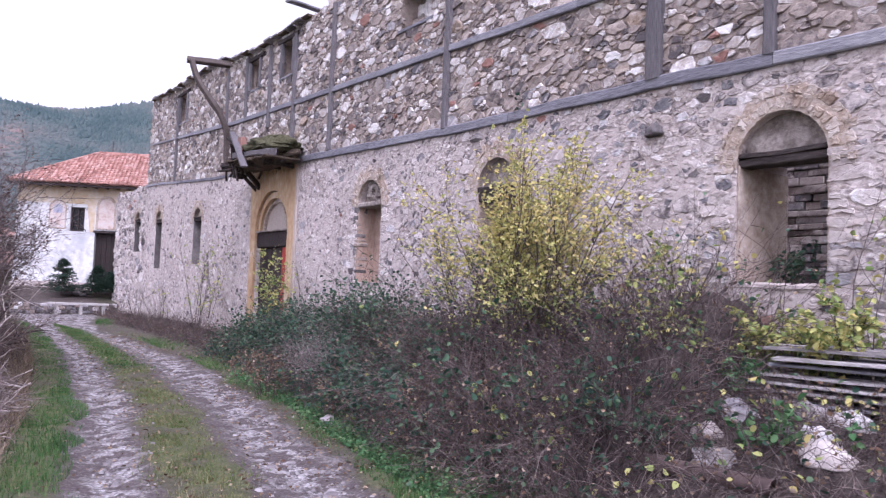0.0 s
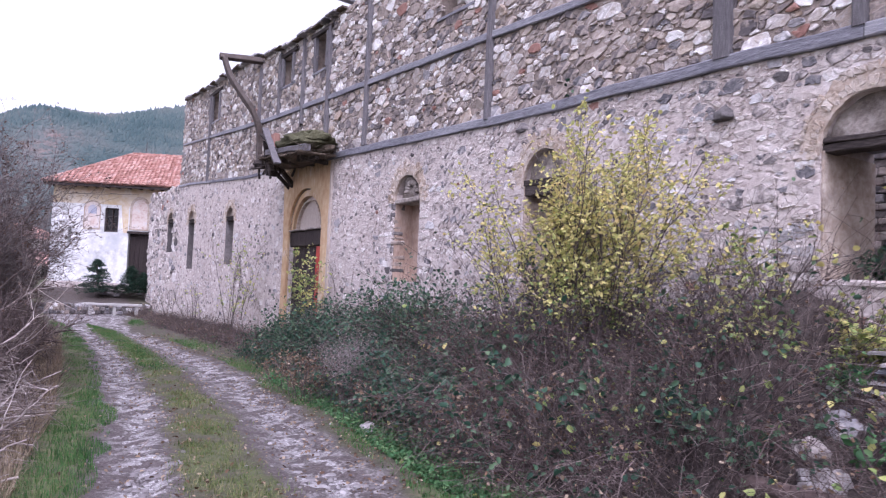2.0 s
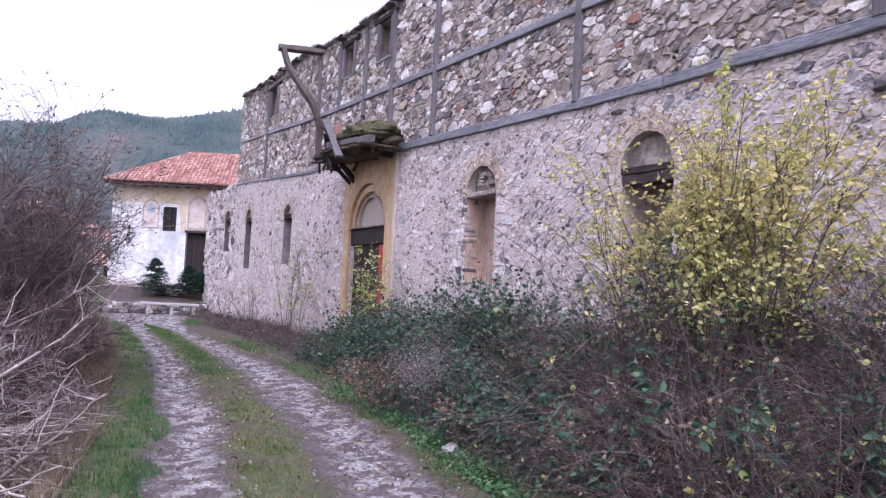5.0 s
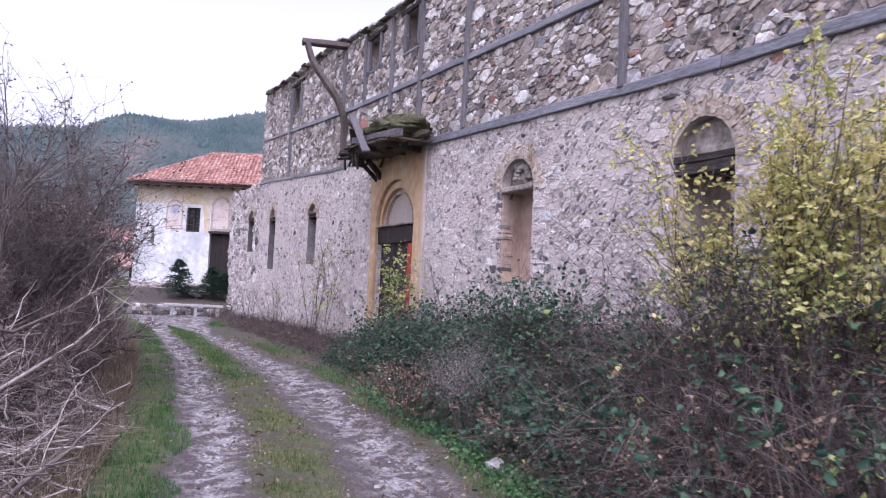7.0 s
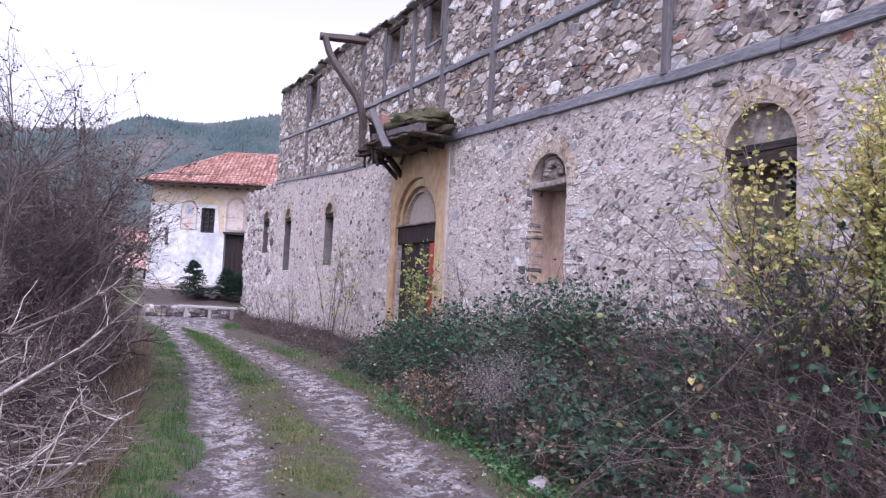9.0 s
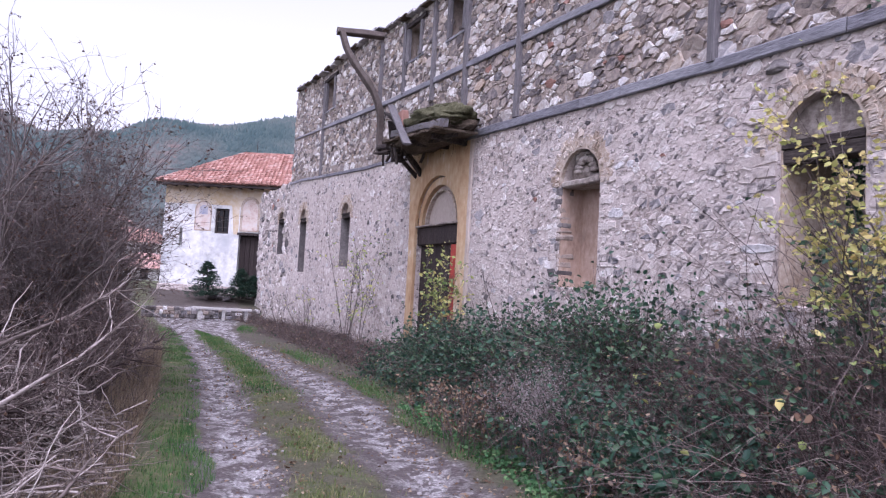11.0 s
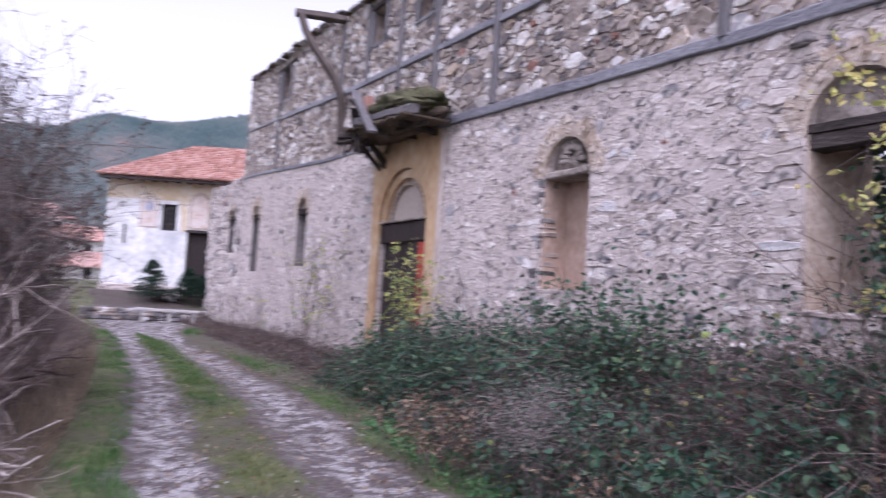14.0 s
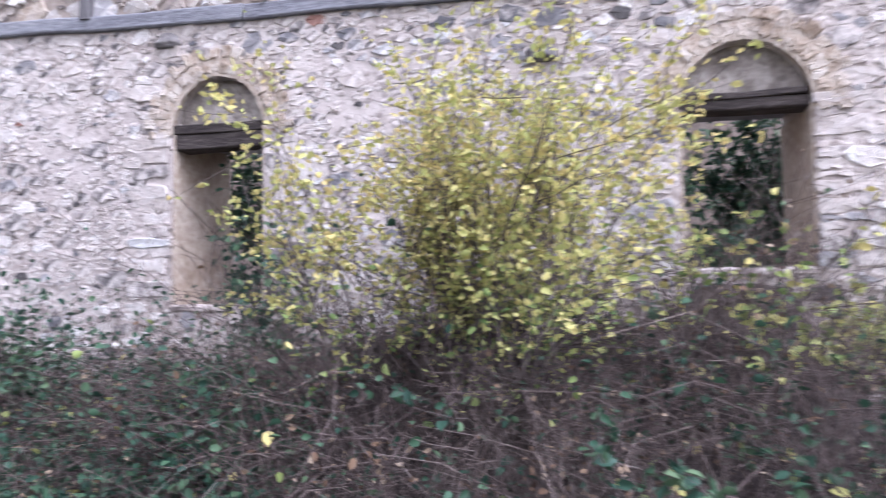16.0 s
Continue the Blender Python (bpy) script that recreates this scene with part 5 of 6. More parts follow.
def ivy_clump(y, x, z, ry, rz, n, seed):
    r = np.random.default_rng(seed)
    b = thing("ivy_clump", (x, y, float(land(x, y))), "dark green bramble clump rising against the wall", "shrub", "green clumps")
    m = n // 10
    base = np.column_stack([np.full(m, x) + r.normal(0, 0.15, m), np.full(m, y) + r.normal(0, ry * 0.5, m), np.full(m, float(land(x, y)))])
    way = np.column_stack([r.normal(-0.1, 0.35, m), r.normal(0, 0.4, m), np.ones(m)])
    lines = grow(base, way, r.uniform(0.6, 1.15, m) * (z + rz - land(x, y)), 8, 0.2, -0.15, r)
    part("tangle", mesh_of("tangle", *tubes(lines, taper(m, 8, 0.004, 0.002, r))), STEM_DRY, b)
    at = tips(lines, n, 0.35, 1.0, r) + r.normal(0, 0.06, (n, 3))
    part("foliage", mesh_of("foliage", *leaf_blades(at, r.uniform(0.035, 0.075, n), 0.78, 1.5, r)), LEAF_DARK, b)


ivy_clump(8.6, -1.1, 1.75, 0.6, 0.35, 5200, 31)
ivy_clump(9.3, -1.3, 1.3, 0.7, 0.3, 2600, 32)
ivy_clump(11.0, -1.2, 1.25, 0.9, 0.35, 4200, 33)
ivy_clump(12.4, -1.2, 1.2, 0.8, 0.3, 3600, 37)
ivy_clump(13.6, -1.1, 1.0, 0.7, 0.25, 1200, 38)
ivy_clump(6.5, -2.35, 0.75, 0.7, 0.25, 1500, 39)
ivy_clump(7.5, -2.1, 0.85, 0.7, 0.25, 1500, 40)
ivy_clump(5.5, -2.0, 1.15, 0.5, 0.3, 1000, 41)
ivy_clump(6.3, -0.8, 1.75, 0.35, 0.5, 420, 34)
ivy_clump(5.7, -1.4, 1.4, 0.6, 0.35, 1300, 35)
ivy_clump(3.0, -1.3, 1.6, 0.5, 0.4, 420, 36)


def leafy_shrub(name, at, label, stems, height, spread, n_twig, n_leaf, mat, leaf=(0.05, 0.085), seed=0, pull=0.02, stem_r=0.014, mat2=None, low=0.25, lean=0.0, foot=0.18):
    r = np.random.default_rng(seed)
    b = thing(name, at, label, "shrub")
    base = np.array(at) + np.column_stack([r.normal(0, 0.14, stems), r.normal(0, foot, stems), np.full(stems, -0.05)])
    a = r.uniform(0, 2 * np.pi, stems)
    s = spread * np.sqrt(r.uniform(0.02, 1, stems))
    way = np.column_stack([np.cos(a) * s * 0.8, np.sin(a) * s + lean, np.ones(stems)])
    lines = grow(base, way, height * r.uniform(0.65, 1.08, stems), 10, 0.07, pull, r)
    l2 = side_shoots(lines, n_twig, low, 0.98, height * 0.26, 6, 0.14, 0.05, 0.9, r)
    l3 = side_shoots(l2, n_twig * 2, 0.2, 1.0, height * 0.1, 4, 0.2, 0.0, 1.0, r)
    stem_parts("stem", lines, taper(stems, 10, stem_r, 0.003, r), BARK, b)
    part("twigwork", mesh_of("twigwork", *join([tubes(l2, taper(len(l2), 6, 0.004, 0.0015, r)), tubes(l3, taper(len(l3), 4, 0.002, 0.001, r))])), STEM_GREY, b)
    if n_leaf:
        p = np.concatenate([tips(l2, n_leaf // 2, 0.2, 1, r), tips(l3, n_leaf - n_leaf // 2, 0.1, 1, r)])
        p = p + r.normal(0, 0.015, p.shape)
        keep = p[:, 2] > at[2] + height * 0.46 + r.normal(0, 0.2, len(p)) if mat2 else np.ones(len(p), bool)
        part("foliage", mesh_of("foliage", *leaf_blades(p[keep], r.uniform(*leaf, keep.sum()), 0.62, 0.5, r)), mat, b)
        if mat2:
            q = p[~keep]
            q = q[r.uniform(0, 1, len(q)) < 0.45]
            part("lower_foliage", mesh_of("lower_foliage", *leaf_blades(q, r.uniform(*leaf, len(q)), 0.62, 0.5, r)), mat2, b)
    return b


leafy_shrub("yellow_shrub", (-1.85, 4.12, 0.55), "tall slender-stemmed shrub with bright yellow autumn leaves", 36, 2.75, 0.29, 640, 12500, LEAF_YELLOW, (0.032, 0.06), 61, 0.012, 0.009, LEAF_LIME, 0.34, -0.03, 0.34)
leafy_shrub("vine_shrub", (-1.35, 2.75, 0.8), "straggling shrub with yellow-green leaves before the window", 10, 1.7, 0.5, 90, 420, LEAF_LIME, (0.045, 0.08), 62, -0.02, 0.008)
leafy_shrub("vine_shrub", (-0.65, 1.6, 0.9), "low vine with yellow-green leaves under the window", 26, 1.05, 0.9, 300, 3400, LEAF_LIME, (0.045, 0.08), 73, -0.04, 0.006, foot=0.45)
leafy_shrub("vine_shrub", (-0.9, 0.7, 0.9), "thin vine with few yellow leaves beside the window", 5, 2.0, 0.25, 36, 190, LEAF_LIME, (0.05, 0.08), 76, -0.01, 0.006)
for k, (sx, sy, sh, n) in enumerate(((-2.9, 3.0, 1.35, 260), (-2.75, 2.45, 1.15, 240), (-2.6, 1.9, 0.85, 180), (-2.9, 4.0, 1.0, 140), (-2.75, 5.3, 1.0, 240), (-1.5, 1.95, 0.75, 200), (-2.35, 0.95, 0.5, 150))):
    leafy_shrub("bramble_spray", (sx, sy, float(land(sx, sy))), "bramble spray with large green and yellow leaves", 9, sh, 0.6, 40, n, LEAF_GREEN if k in (5, 6) else LEAF_DARK, (0.045, 0.085), 80 + k, -0.05, 0.004, LEAF_LIME if k in (0, 1) else None)
leafy_shrub("portal_shrub", (-0.75, 14.15, 0.42), "small shrub with yellow-green leaves before the portal", 9, 1.9, 0.35, 120, 620, LEAF_LIME, (0.05, 0.09), 63)
leafy_shrub("sapling", (-0.75, 19.0, 0.2), "thin saplings with few yellow leaves by the wall", 9, 2.9, 0.22, 90, 260, LEAF_LIME, (0.05, 0.09), 64, 0.03, 0.01)
leafy_shrub("sapling", (-0.75, 11.0, 0.5), "bare thin shoots against the wall", 6, 1.6, 0.35, 50, 0, LEAF_LIME, (0.05, 0.08), 65, 0.02, 0.008)
leafy_shrub("sapling", (-0.7, 23.0, 0.12), "bare thin shoots against the wall", 7, 1.5, 0.4, 60, 40, LEAF_LIME, (0.05, 0.08), 66, 0.02, 0.008)
leafy_shrub("sapling", (-0.6, 27.5, 0.12), "bare thin shoots against the wall", 8, 1.3, 0.5, 60, 0, LEAF_DEAD, (0.05, 0.08), 67, 0.02, 0.008)
leafy_shrub("interior_shrub", (2.0, 7.0, 0.5), "dark leafy shrub growing inside the ruin", 16, 3.8, 0.5, 240, 4200, LEAF_DARK, (0.07, 0.13), 68, 0.0, 0.015)
leafy_shrub("interior_shrub", (3.0, 1.5, 0.7), "dark leafy shrub growing inside the ruin", 20, 3.2, 0.36, 300, 6500, LEAF_DARK, (0.07, 0.13), 69, 0.0, 0.015)
leafy_shrub("interior_shrub", (4.6, 6.0, 0.7), "dark leafy shrub growing inside the ruin", 14, 3.4, 0.5, 200, 2200, LEAF_DARK, (0.07, 0.13), 70, 0.0, 0.015)
leafy_shrub("window_vine", (0.6, 2.45, 1.95), "ivy spilling over the window sill", 7, 0.5, 0.5, 60, 240, LEAF_DARK, (0.05, 0.09), 71, -0.02, 0.006)
leafy_shrub("window_vine", (-0.35, 6.25, 0.9), "dark vine climbing beside the window", 7, 1.6, 0.2, 80, 380, LEAF_DARK, (0.05, 0.1), 72, 0.0, 0.006)

for k, (wx, wy, wh, n) in enumerate(((-2.75, 9.3, 0.85, 420), (-2.7, 8.9, 0.75, 380), (-2.65, 6.9, 0.7, 260), (-2.75, 3.4, 1.0, 300), (-2.85, 4.7, 0.9, 300))):
    leafy_shrub("dry_weed", (wx, wy, float(land(wx, wy))), "russet dry weed leaning out of the brambles", 16, wh, 0.4, 60, n, LEAF_DEAD, (0.025, 0.055), 180 + k, -0.06, 0.004)

# pale seed heads
wool = thing("clematis_seed_heads", (-2.4, 7.7, 0.2), "grey fluffy clematis seed heads on dry stems", "weeds")
r = np.random.default_rng(81)
base = np.column_stack([r.normal(-2.5, 0.16, 60), r.normal(7.85, 0.3, 60), np.full(60, 0.15)])
lines = grow(base, np.column_stack([r.normal(-0.1, 0.2, 60), r.normal(0, 0.25, 60), np.ones(60)]), r.uniform(0.7, 1.05, 60), 7, 0.1, 0, r)
part("tangle", mesh_of("tangle", *tubes(lines, taper(60, 7, 0.003, 0.0015, r))), STEM_GREY, wool)
at = tips(lines, 3200, 0.5, 1.0, r) + r.normal(0, 0.05, (3200, 3))
part("plume", mesh_of("plume", *leaf_blades(at, r.uniform(0.01, 0.024, 3200), 0.8, 0, r)), WOOL, wool)


def bare_shrub(at, label, stems, height, spread, twigs, seed, lean=(0, 0), leaves=0, mat=STEM_GREY, r0=0.022):
    r = np.random.default_rng(seed)
    b = thing("bare_shrub", at, label, "shrub", "thicket beside the track")
    base = np.array(at) + np.column_stack([r.normal(0, 0.3, stems), r.normal(0, 0.4, stems), np.full(stems, -0.05)])
    way = np.column_stack([r.normal(lean[0], spread, stems), r.normal(lean[1], spread, stems), np.ones(stems)])
    lines = grow(base, way, height * r.uniform(0.55, 1.1, stems), 11, 0.11, 0.0, r)
    l2 = side_shoots(lines, twigs, 0.12, 0.97, height * 0.28, 6, 0.18, 0.02, 0.9, r)
    l3 = side_shoots(l2, twigs * 3, 0.15, 1.0, height * 0.15, 4, 0.22, 0.0, 1.1, r)
    l4 = side_shoots(l3, twigs * 6, 0.2, 1.0, height * 0.06, 2, 0.2, 0.0, 1.2, r)
    stem_parts("stem", lines, taper(stems, 11, r0, 0.004, r), BARK, b)
    part("twigwork", mesh_of("twigwork", *join([tubes(l2, taper(len(l2), 6, 0.007, 0.002, r)), tubes(l3, taper(len(l3), 4, 0.0034, 0.0015, r)), tubes(l4, taper(len(l4), 2, 0.0022, 0.0012, r))])), mat, b)
    if leaves:
        p = tips(l3, leaves * 2, 0.2, 1, r)
        part("foliage", mesh_of("foliage", *leaf_blades(p, r.uniform(0.022, 0.05, leaves * 2), 0.6, 0.2, r)), LEAF_BROWN, b)
    return b


bare_shrub((-7.45, 12.2, 0.25), "tall bare tangled shrub beside the track", 32, 3.4, 0.22, 640, 91, (0.05, 0), 2600)
bare_shrub((-7.05, 13.3, 0.2), "tall bare tangled shrub with withered leaves", 30, 3.75, 0.17, 640, 104, (0.02, 0), 3600)
bare_shrub((-8.3, 11.0, 0.25), "tall bare tangled shrub beside the track", 26, 3.3, 0.25, 420, 92, (0, 0), 900)
bare_shrub((-7.2, 14.5, 0.2), "tall bare tangled shrub with withered leaves", 30, 3.2, 0.22, 520, 93, (0.05, 0), 2200)
bare_shrub((-6.95, 17.5, 0.2), "bare tangled shrub leaning to the track", 24, 2.9, 0.2, 380, 94, (0.0, 0), 1500)
bare_shrub((-6.75, 21.0, 0.2), "bare tangled shrub leaning to the track", 20, 2.9, 0.22, 300, 95, (0.0, 0), 900)
bare_shrub((-7.6, 8.8, 0.25), "low tangled dry shrub behind the brushwood", 22, 1.5, 0.4, 420, 96, (0.1, 0), 200, STEM_DRY, 0.007)
bare_shrub((-6.6, 10.9, 0.2), "low tangled dry shrub behind the brushwood", 22, 1.4, 0.4, 420, 97, (0.1, 0), 200, STEM_DRY, 0.007)
bare_shrub((-8.8, 15.0, 0.25), "tall bare shrub at the back of the thicket", 22, 3.9, 0.22, 340, 98, (0, 0), 200)
bare_shrub((-7.6, 19.0, 0.25), "tall bare shrub at the back of the thicket", 22, 3.7, 0.22, 320, 99, (0, 0), 300)
bare_shrub((-6.5, 25.0, 0.2), "bare shrub near the end of the track", 18, 2.6, 0.22, 260, 101, (0, 0), 200)
bare_shrub((-7.0, 29.5, 0.2), "bare shrub near the end of the track", 18, 3.0, 0.22, 260, 102, (0, 0), 300)
bare_shrub((-9.6, 7.0, 0.25), "tall bare shrub at the back of the thicket", 18, 3.2, 0.4, 280, 103, (0, 0), 150)

# dry undergrowth under the thicket
under = thing("dry_undergrowth", (-6.5, 14, 0.2), "dry brown weeds and grass under the thicket", "weeds", kind="stuff")
r = np.random.default_rng(111)
n = 4500
y = r.uniform(6.5, 30, n)
x = interp(y, RUT_A) - 0.55 - r.uniform(0, 1, n) ** 1.3 * 2.6
base = np.column_stack([x, y, land(x, y) - 0.02])
hgt = r.uniform(0.25, 0.75, n) * (0.7 + 0.5 * smooth((interp(y, RUT_A) - x - 0.6) / 1.0))
lines = grow(base, np.column_stack([r.normal(0.15, 0.4, n), r.normal(0, 0.4, n), np.ones(n)]), hgt, 4, 0.12, -0.06, r)
part("stalks", mesh_of("stalks", *tubes(lines, taper(n, 4, 0.0035, 0.0014, r))), STEM_DRY, under)
sel = lines[r.integers(0, n, 1800)]
part("seed_leaves", mesh_of("seed_leaves", *leaf_blades(tips(sel, 1800, 0.3, 1, r), r.uniform(0.02, 0.05, 1800), 0.5, 0, r)), LEAF_DEAD, under)

# pile of cut brushwood
pile = thing("brushwood_pile", (-6.9, 7.8, 0.1), "pile of cut grey-brown branches beside the track", "brushwood")
r = np.random.default_rng(121)
n = 900
y = r.uniform(5.4, 10.2, n)
x = interp(y, RUT_A) - 0.75 - r.uniform(0, 1, n) * 2.0
h = 0.1 + r.uniform(0, 1, n) * 0.75 * smooth((interp(y, RUT_A) - 0.5 - x) / 1.2)
base = np.column_stack([x, y, land(x, y) + h])
ang = r.uniform(0.0, 3.14, n) * 0.6 + r.normal(0.2, 0.6, n)
way = np.column_stack([np.cos(ang), np.sin(ang) * 1.0, r.normal(0.0, 0.14, n)])
way[r.uniform(0, 1, n) < 0.5] *= -1
L = r.uniform(0.35, 1.25, n)
base = base - way / np.linalg.norm(way, axis=1, keepdims=True) * L[:, None] / 2
lines = grow(base, way, L, 8, 0.15, -0.004, r)
over = np.maximum(lines[:, :, 0] - (interp(lines[:, :, 1], RUT_A) - 0.45), 0)
lines[:, :, 0] -= over * 0.9
lines[:, :, 2] = np.maximum(lines[:, :, 2], land(lines[:, :, 0], lines[:, :, 1]) + 0.01)
rad = taper(n, 8, 0.0085, 0.003, r)
stem_parts("branch", lines[:200], rad[:200], BRUSH, pile)
part("branchwork", mesh_of("branchwork", *tubes(lines[200:], rad[200:], 5), True), BRUSH, pile)
tw = side_shoots(lines, 3000, 0.2, 1, 0.34, 4, 0.25, 0.0, 1.2, r)
part("twigwork", mesh_of("twigwork", *tubes(tw, taper(len(tw), 4, 0.003, 0.0012, r))), BRUSH, pile)
big = np.array([[[-7.5, 6.3, 0.6], [-7.0, 7.6, 0.75], [-6.5, 9.2, 0.95], [-6.15, 10.6, 1.15]], [[-7.4, 7.0, 1.3], [-7.0, 8.1, 1.15], [-6.6, 9.4, 1.3], [-6.2, 10.4, 1.55]], [[-7.0, 5.6, 0.25], [-6.75, 6.3, 0.32], [-6.5, 7.2, 0.3], [-6.35, 7.9, 0.36]]])
stem_parts("pale_branch", big, np.tile(np.linspace(0.022, 0.009, 4), (3, 1)), BRUSH, pile, 6)
rp = np.random.default_rng(122)
n = 12
py = rp.uniform(5.6, 11.0, n)
px = interp(py, RUT_A) - 0.9 - rp.uniform(0, 1.5, n)
bough = grow(np.column_stack([px, py, land(px, py) + rp.uniform(0.1, 0.55, n)]), np.column_stack([rp.normal(0.3, 0.7, n), rp.normal(0.2, 0.8, n), rp.uniform(0.0, 0.5, n)]), rp.uniform(0.6, 1.3, n), 8, 0.14, 0.01, rp)
bough[:, :, 0] = np.minimum(bough[:, :, 0], interp(bough[:, :, 1], RUT_A) - 0.35)
stem_parts("pale_branch", bough, taper(n, 8, 0.009, 0.004, rp), BRUSH, pile, 6)
tw = side_shoots(bough, 110, 0.2, 1, 0.4, 6, 0.16, 0.02, 1.0, rp)
part("pale_twigwork", mesh_of("pale_twigwork", *tubes(tw, taper(110, 6, 0.004, 0.002, rp))), BRUSH, pile)
tw = side_shoots(big, 60, 0.2, 1, 0.7, 6, 0.14, 0.02, 0.9, r)
part("pale_twigwork", mesh_of("pale_twigwork", *tubes(tw, taper(60, 6, 0.006, 0.002, r))), BRUSH, pile)


# ---- grass, gravel, fallen leaves ----
def blades(name, x, y, h, w, mat, label, seed, lean=0.45):
    r = np.random.default_rng(seed)
    n = len(x)
    base = np.column_stack([x, y, land(x, y) - 0.012])
    a = r.uniform(0, 2 * np.pi, n)
    d = np.column_stack([np.cos(a), np.sin(a), np.zeros(n)])
    s = np.column_stack([-np.sin(a + r.normal(0, 0.5, n)), np.cos(a), np.zeros(n)]) * (w * r.uniform(0.6, 1.3, n))[:, None]
    H = (h * r.uniform(0.5, 1.3, n))[:, None]
    k = np.abs(r.normal(0, lean, n))[:, None]
    up = np.array([0, 0, 1.0])
    mid = base + up * H * 0.6 + d * H * k * 0.35
    tip = base + up * H * (1 - 0.3 * np.minimum(k, 1.5)) + d * H * k
    v = np.stack([base - s, base + s, mid + s * 0.7, mid - s * 0.7, tip], axis=1).reshape(-1, 3)
    o = np.arange(n)[:, None] * 5
    quads = o + np.array([0, 1, 2, 3])
    tris = o + np.array([3, 2, 4])
    me = bpy.data.meshes.new(name)
    loops = np.concatenate([quads.ravel(), tris.ravel()]).astype(np.int32)
    me.vertices.add(len(v))
    me.vertices.foreach_set("co", v.ravel())
    me.loops.add(len(loops))
    me.loops.foreach_set("vertex_index", loops)
    me.polygons.add(2 * n)
    me.polygons.foreach_set("loop_start", np.concatenate([np.arange(n) * 4, 4 * n + np.arange(n) * 3]).astype(np.int32))
    me.update(calc_edges=True)
    return tagged(part(name, me, mat), label, "grass", kind="stuff")


r = np.random.default_rng(131)
n = 26000
y = 2.2 + 24 * r.uniform(0, 1, n) ** 1.5
B, C = interp(y, RUT_B), interp(y, RUT_C)
x = B + (C - B) * (0.5 + r.normal(0, 0.26, n))
keep = (0.8 * wobble(x, y, 1.9) + 0.5 * wobble(x + 3, y, 5.2) + r.normal(0, 0.3, n)) > -0.1
blades("grass_strip", x[keep], y[keep], np.full(keep.sum(), 0.06), 0.0036, GRASS_MID, "short worn grass between the ruts", 132, 0.8)
n = 26000
y = 3.0 + 25 * r.uniform(0, 1, n) ** 1.4
x = interp(y, RUT_A) + 0.12 - np.abs(r.normal(0, 0.42, n)) + 0.1 * wobble(y, y, 2.0)
keep = (0.7 * wobble(x, y, 2.4) + 0.4 * wobble(x, y + 3, 6.0) + r.normal(0, 0.35, n)) > -0.3
x, y = x[keep], y[keep]
n = len(x)
blades("verge_grass", x, y, 0.075 + 0.035 * wobble(x, y, 1.5), 0.003, GRASS, "fresh green grass along the track's edge", 133, 0.6)
n = 16000
y = 1.5 + 14 * r.uniform(0, 1, n) ** 1.25
x = interp(y, RUT_D) + 0.05 + np.abs(r.normal(0, 0.42, n))
keep = (wobble(x, y, 1.2) + r.normal(0, 0.5, n)) > -0.2
blades("verge_grass", x[keep], y[keep], np.full(keep.sum(), 0.075), 0.0035, GRASS, "low green weeds and grass below the brambles", 134, 0.8)
n = 9000
y = 4.6 + 16 * r.uniform(0, 1, n) ** 1.2
x = interp(y, RUT_A) - 0.5 - np.abs(r.normal(0, 0.45, n))
blades("dry_grass", x, y, np.full(n, 0.3), 0.0028, GRASS_DRY, "long dry straw-coloured grass by the thicket", 135, 0.7)
n = 5200
y = r.uniform(15, 29, n)
x = interp(y, RUT_D) + 0.2 + np.abs(r.normal(0, 0.45, n))
keep = (np.exp(-((y - 18.3) / 1.3) ** 2) + np.exp(-((y - 27.5) / 1.2) ** 2) + r.normal(0, 0.2, n)) > 0.35
x, y = x[keep], y[keep]
n = len(x)
blades("verge_grass", x, y, np.full(n, 0.12), 0.004, GRASS, "green grass tufts below the wall", 136, 0.6)

n = 7000
y = r.uniform(13, 26.3, n)
B, C = interp(y, RUT_B), interp(y, RUT_C)
x = B + (C - B) * (0.5 + r.normal(0, 0.25, n))
blades("grass_strip", x, y, np.full(n, 0.07), 0.005, GRASS, "greener grass along the middle of the track", 137, 0.6)

# low broad-leaved weeds
n = 6400
y = 1.8 + 10 * r.uniform(0, 1, n) ** 1.3
x = interp(y, RUT_D) + 0.25 + np.abs(r.normal(0, 0.35, n))
at = np.column_stack([x, y, land(x, y) + r.uniform(0.0, 0.07, n)])
tagged(part("ground_weeds", mesh_of("ground_weeds", *leaf_blades(at, r.uniform(0.025, 0.055, n), 0.8, 1.6, r)), LEAF_GREEN), "small green weeds on the verge", "weeds", kind="stuff")
n = 5200
y = 2.0 + 20 * r.uniform(0, 1, n) ** 1.3
x = interp(y, RUT_D) + r.normal(0.15, 0.45, n)
k = r.uniform(0, 1, n) < 0.42
x[k] = interp(y[k], RUT_B) + r.normal(0.2, 0.6, k.sum())
at = np.column_stack([x, y, land(x, y) + 0.008])
tagged(part("fallen_leaves", mesh_of("fallen_leaves", *leaf_blades(at, r.uniform(0.02, 0.055, n), 0.7, 3.0, r)), LEAF_DEAD), "brown fallen leaves scattered over the track", "leaves", kind="stuff")


